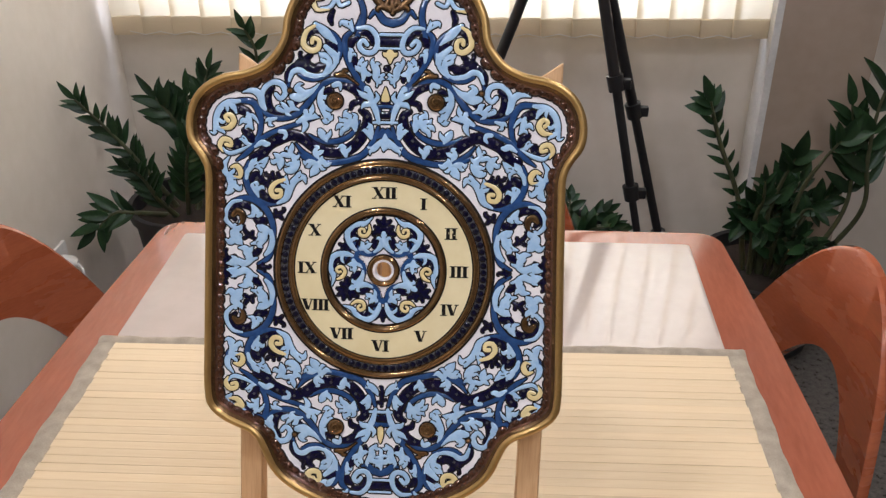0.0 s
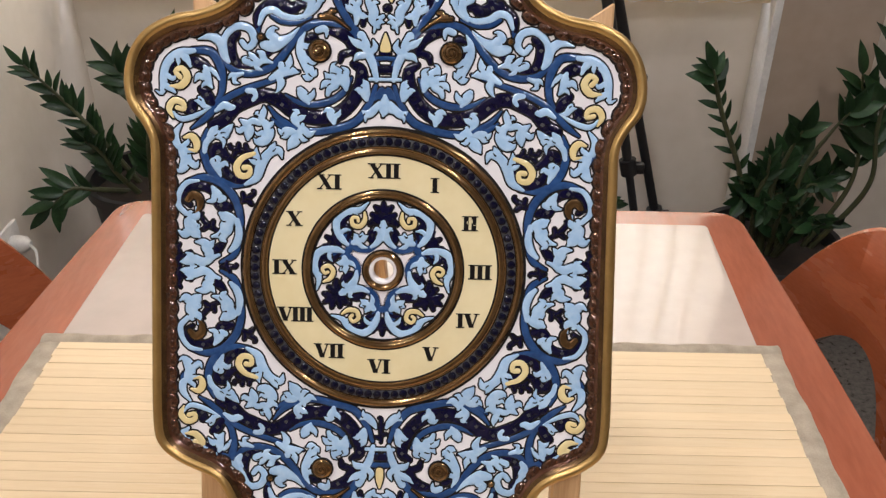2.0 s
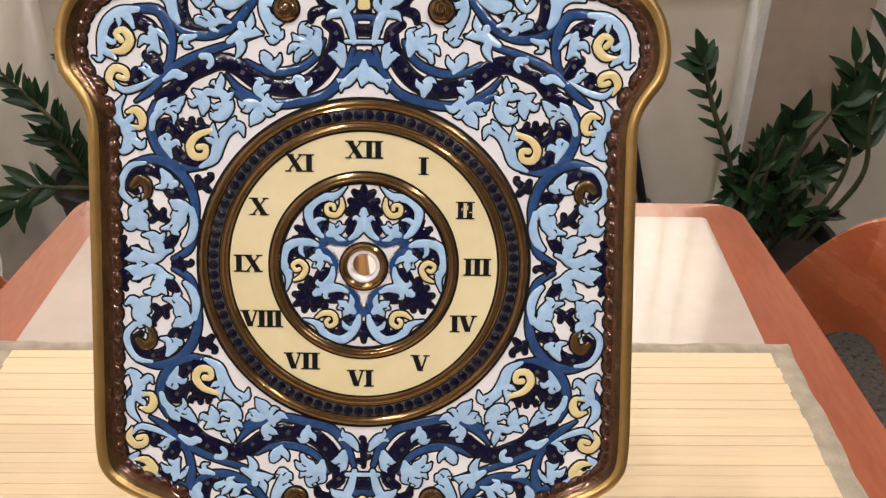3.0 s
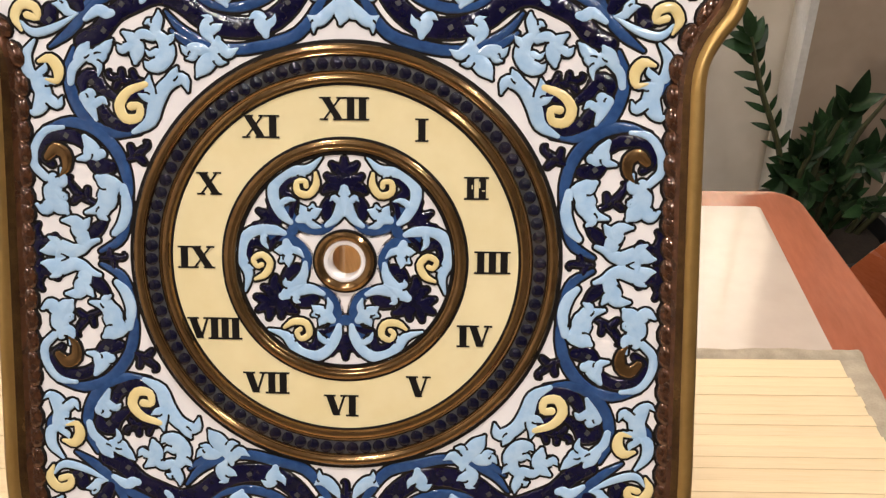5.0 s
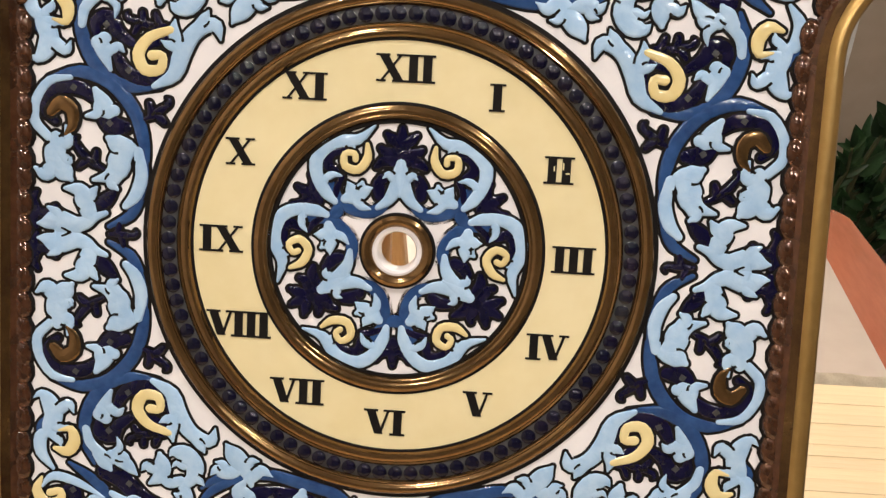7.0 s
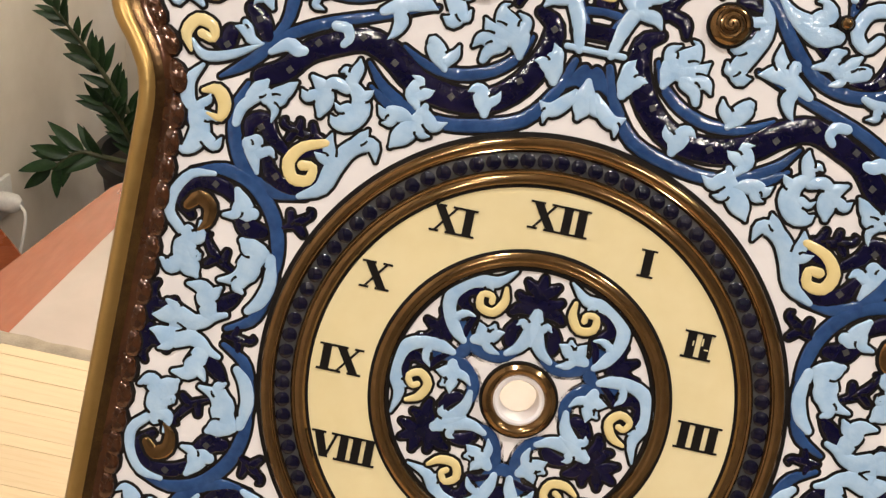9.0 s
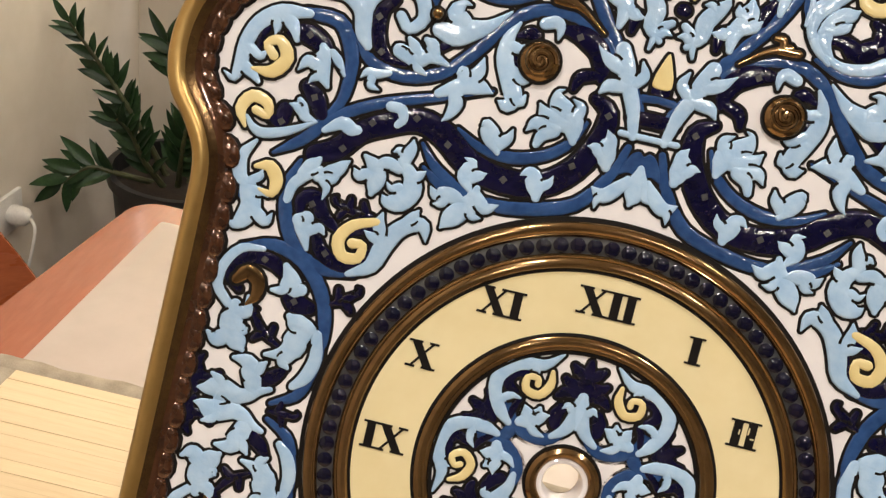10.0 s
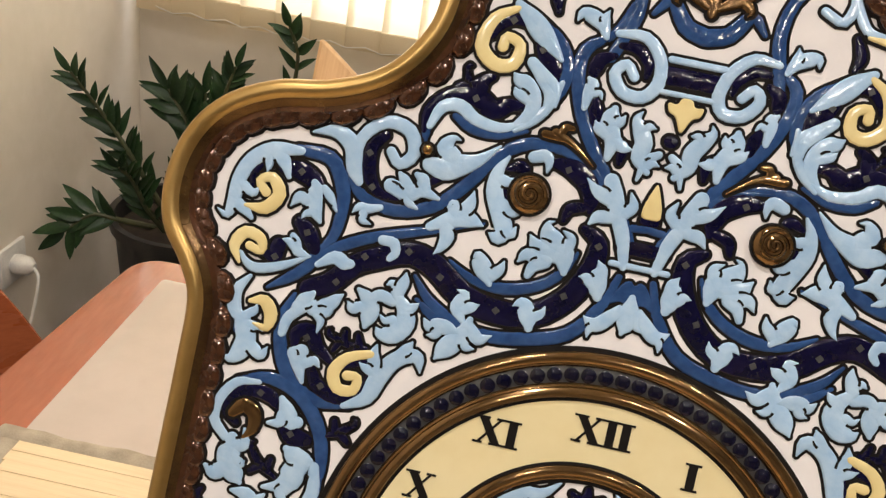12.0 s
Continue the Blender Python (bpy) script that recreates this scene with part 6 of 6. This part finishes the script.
def tripod_leg(foot, cuts):
    a, b = Vector(APEX), Vector(foot)
    at = [a.lerp(b, f) for f in (0.02, cuts[0], cuts[1], 1.0)]
    leg = part("leg", tube([tuple(at[0]), tuple(at[1])], 0.0125, 14), BLACK, tripod)
    part("section", tube([tuple(at[1]), tuple(at[2])], 0.0105, 14), BLACK, leg)
    part("section", tube([tuple(at[2]), tuple(a.lerp(b, 0.985))], 0.009, 14), BLACK, leg)
    part("foot", tube([tuple(a.lerp(b, 0.975)), tuple(b)], [0.012, 0.013], 12), POT, leg, "rubber foot")
    for f in cuts:
        d = (b - a).normalized()
        p = a.lerp(b, f)
        bm = tube([tuple(p - d * 0.018), tuple(p + d * 0.018)], [0.019, 0.018], 14)
        box(0.012 + p.x, 0.034 + p.x, p.y - 0.009, p.y + 0.009, p.z - 0.014, p.z + 0.010, 0.003, bm=bm)
        part("clamp", bm, BLACK, leg, "flip lock")
    return leg


tripod_leg((0.265, -0.10, 0.0), (0.386, 0.598))
tripod_leg((0.345, 0.06, 0.0), (0.459, 0.742))
tripod_leg((-0.45, 0.02, 0.0), (0.40, 0.68))
part("hub", lathe([(0, 1.197), (0.03, 1.197), (0.036, 1.207), (0.036, 1.247), (0.026, 1.262), (0, 1.262)], 24), BLACK, tripod)
part("column", tube([(0, 0, 0.94), (0, 0, 1.38)], 0.013, 14), BLACK, tripod)
part("head", box(-0.03, 0.03, -0.03, 0.03, 1.38, 1.435, 0.008), BLACK, tripod, "pan head")

# ---- wall socket with a plugged lead ----
socket = thing("wall_socket", pose(WX, 1.93, 0.34, 0, 0, 0), "white wall socket with a plugged white lead", "socket")
part("plate", box(0.0, 0.010, -0.042, 0.042, -0.042, 0.042, 0.004), PLASTIC, socket)
part("plug", lathe([(0, 0.0), (0.019, 0.0), (0.021, 0.006), (0.019, 0.030), (0.008, 0.042), (0, 0.042)], 24), PLASTIC, socket, "round white plug", m=pose(0.010, 0, 0, 0, 90, 0))
part("lead", tube([tuple(p) for p in spline([(0.05, 0, 0), (0.07, -0.02, -0.02), (0.06, -0.05, -0.12), (0.03, -0.08, -0.25), (0.03, -0.09, -0.335)], 6)], 0.0032, 8), PLASTIC, socket, "white cable")
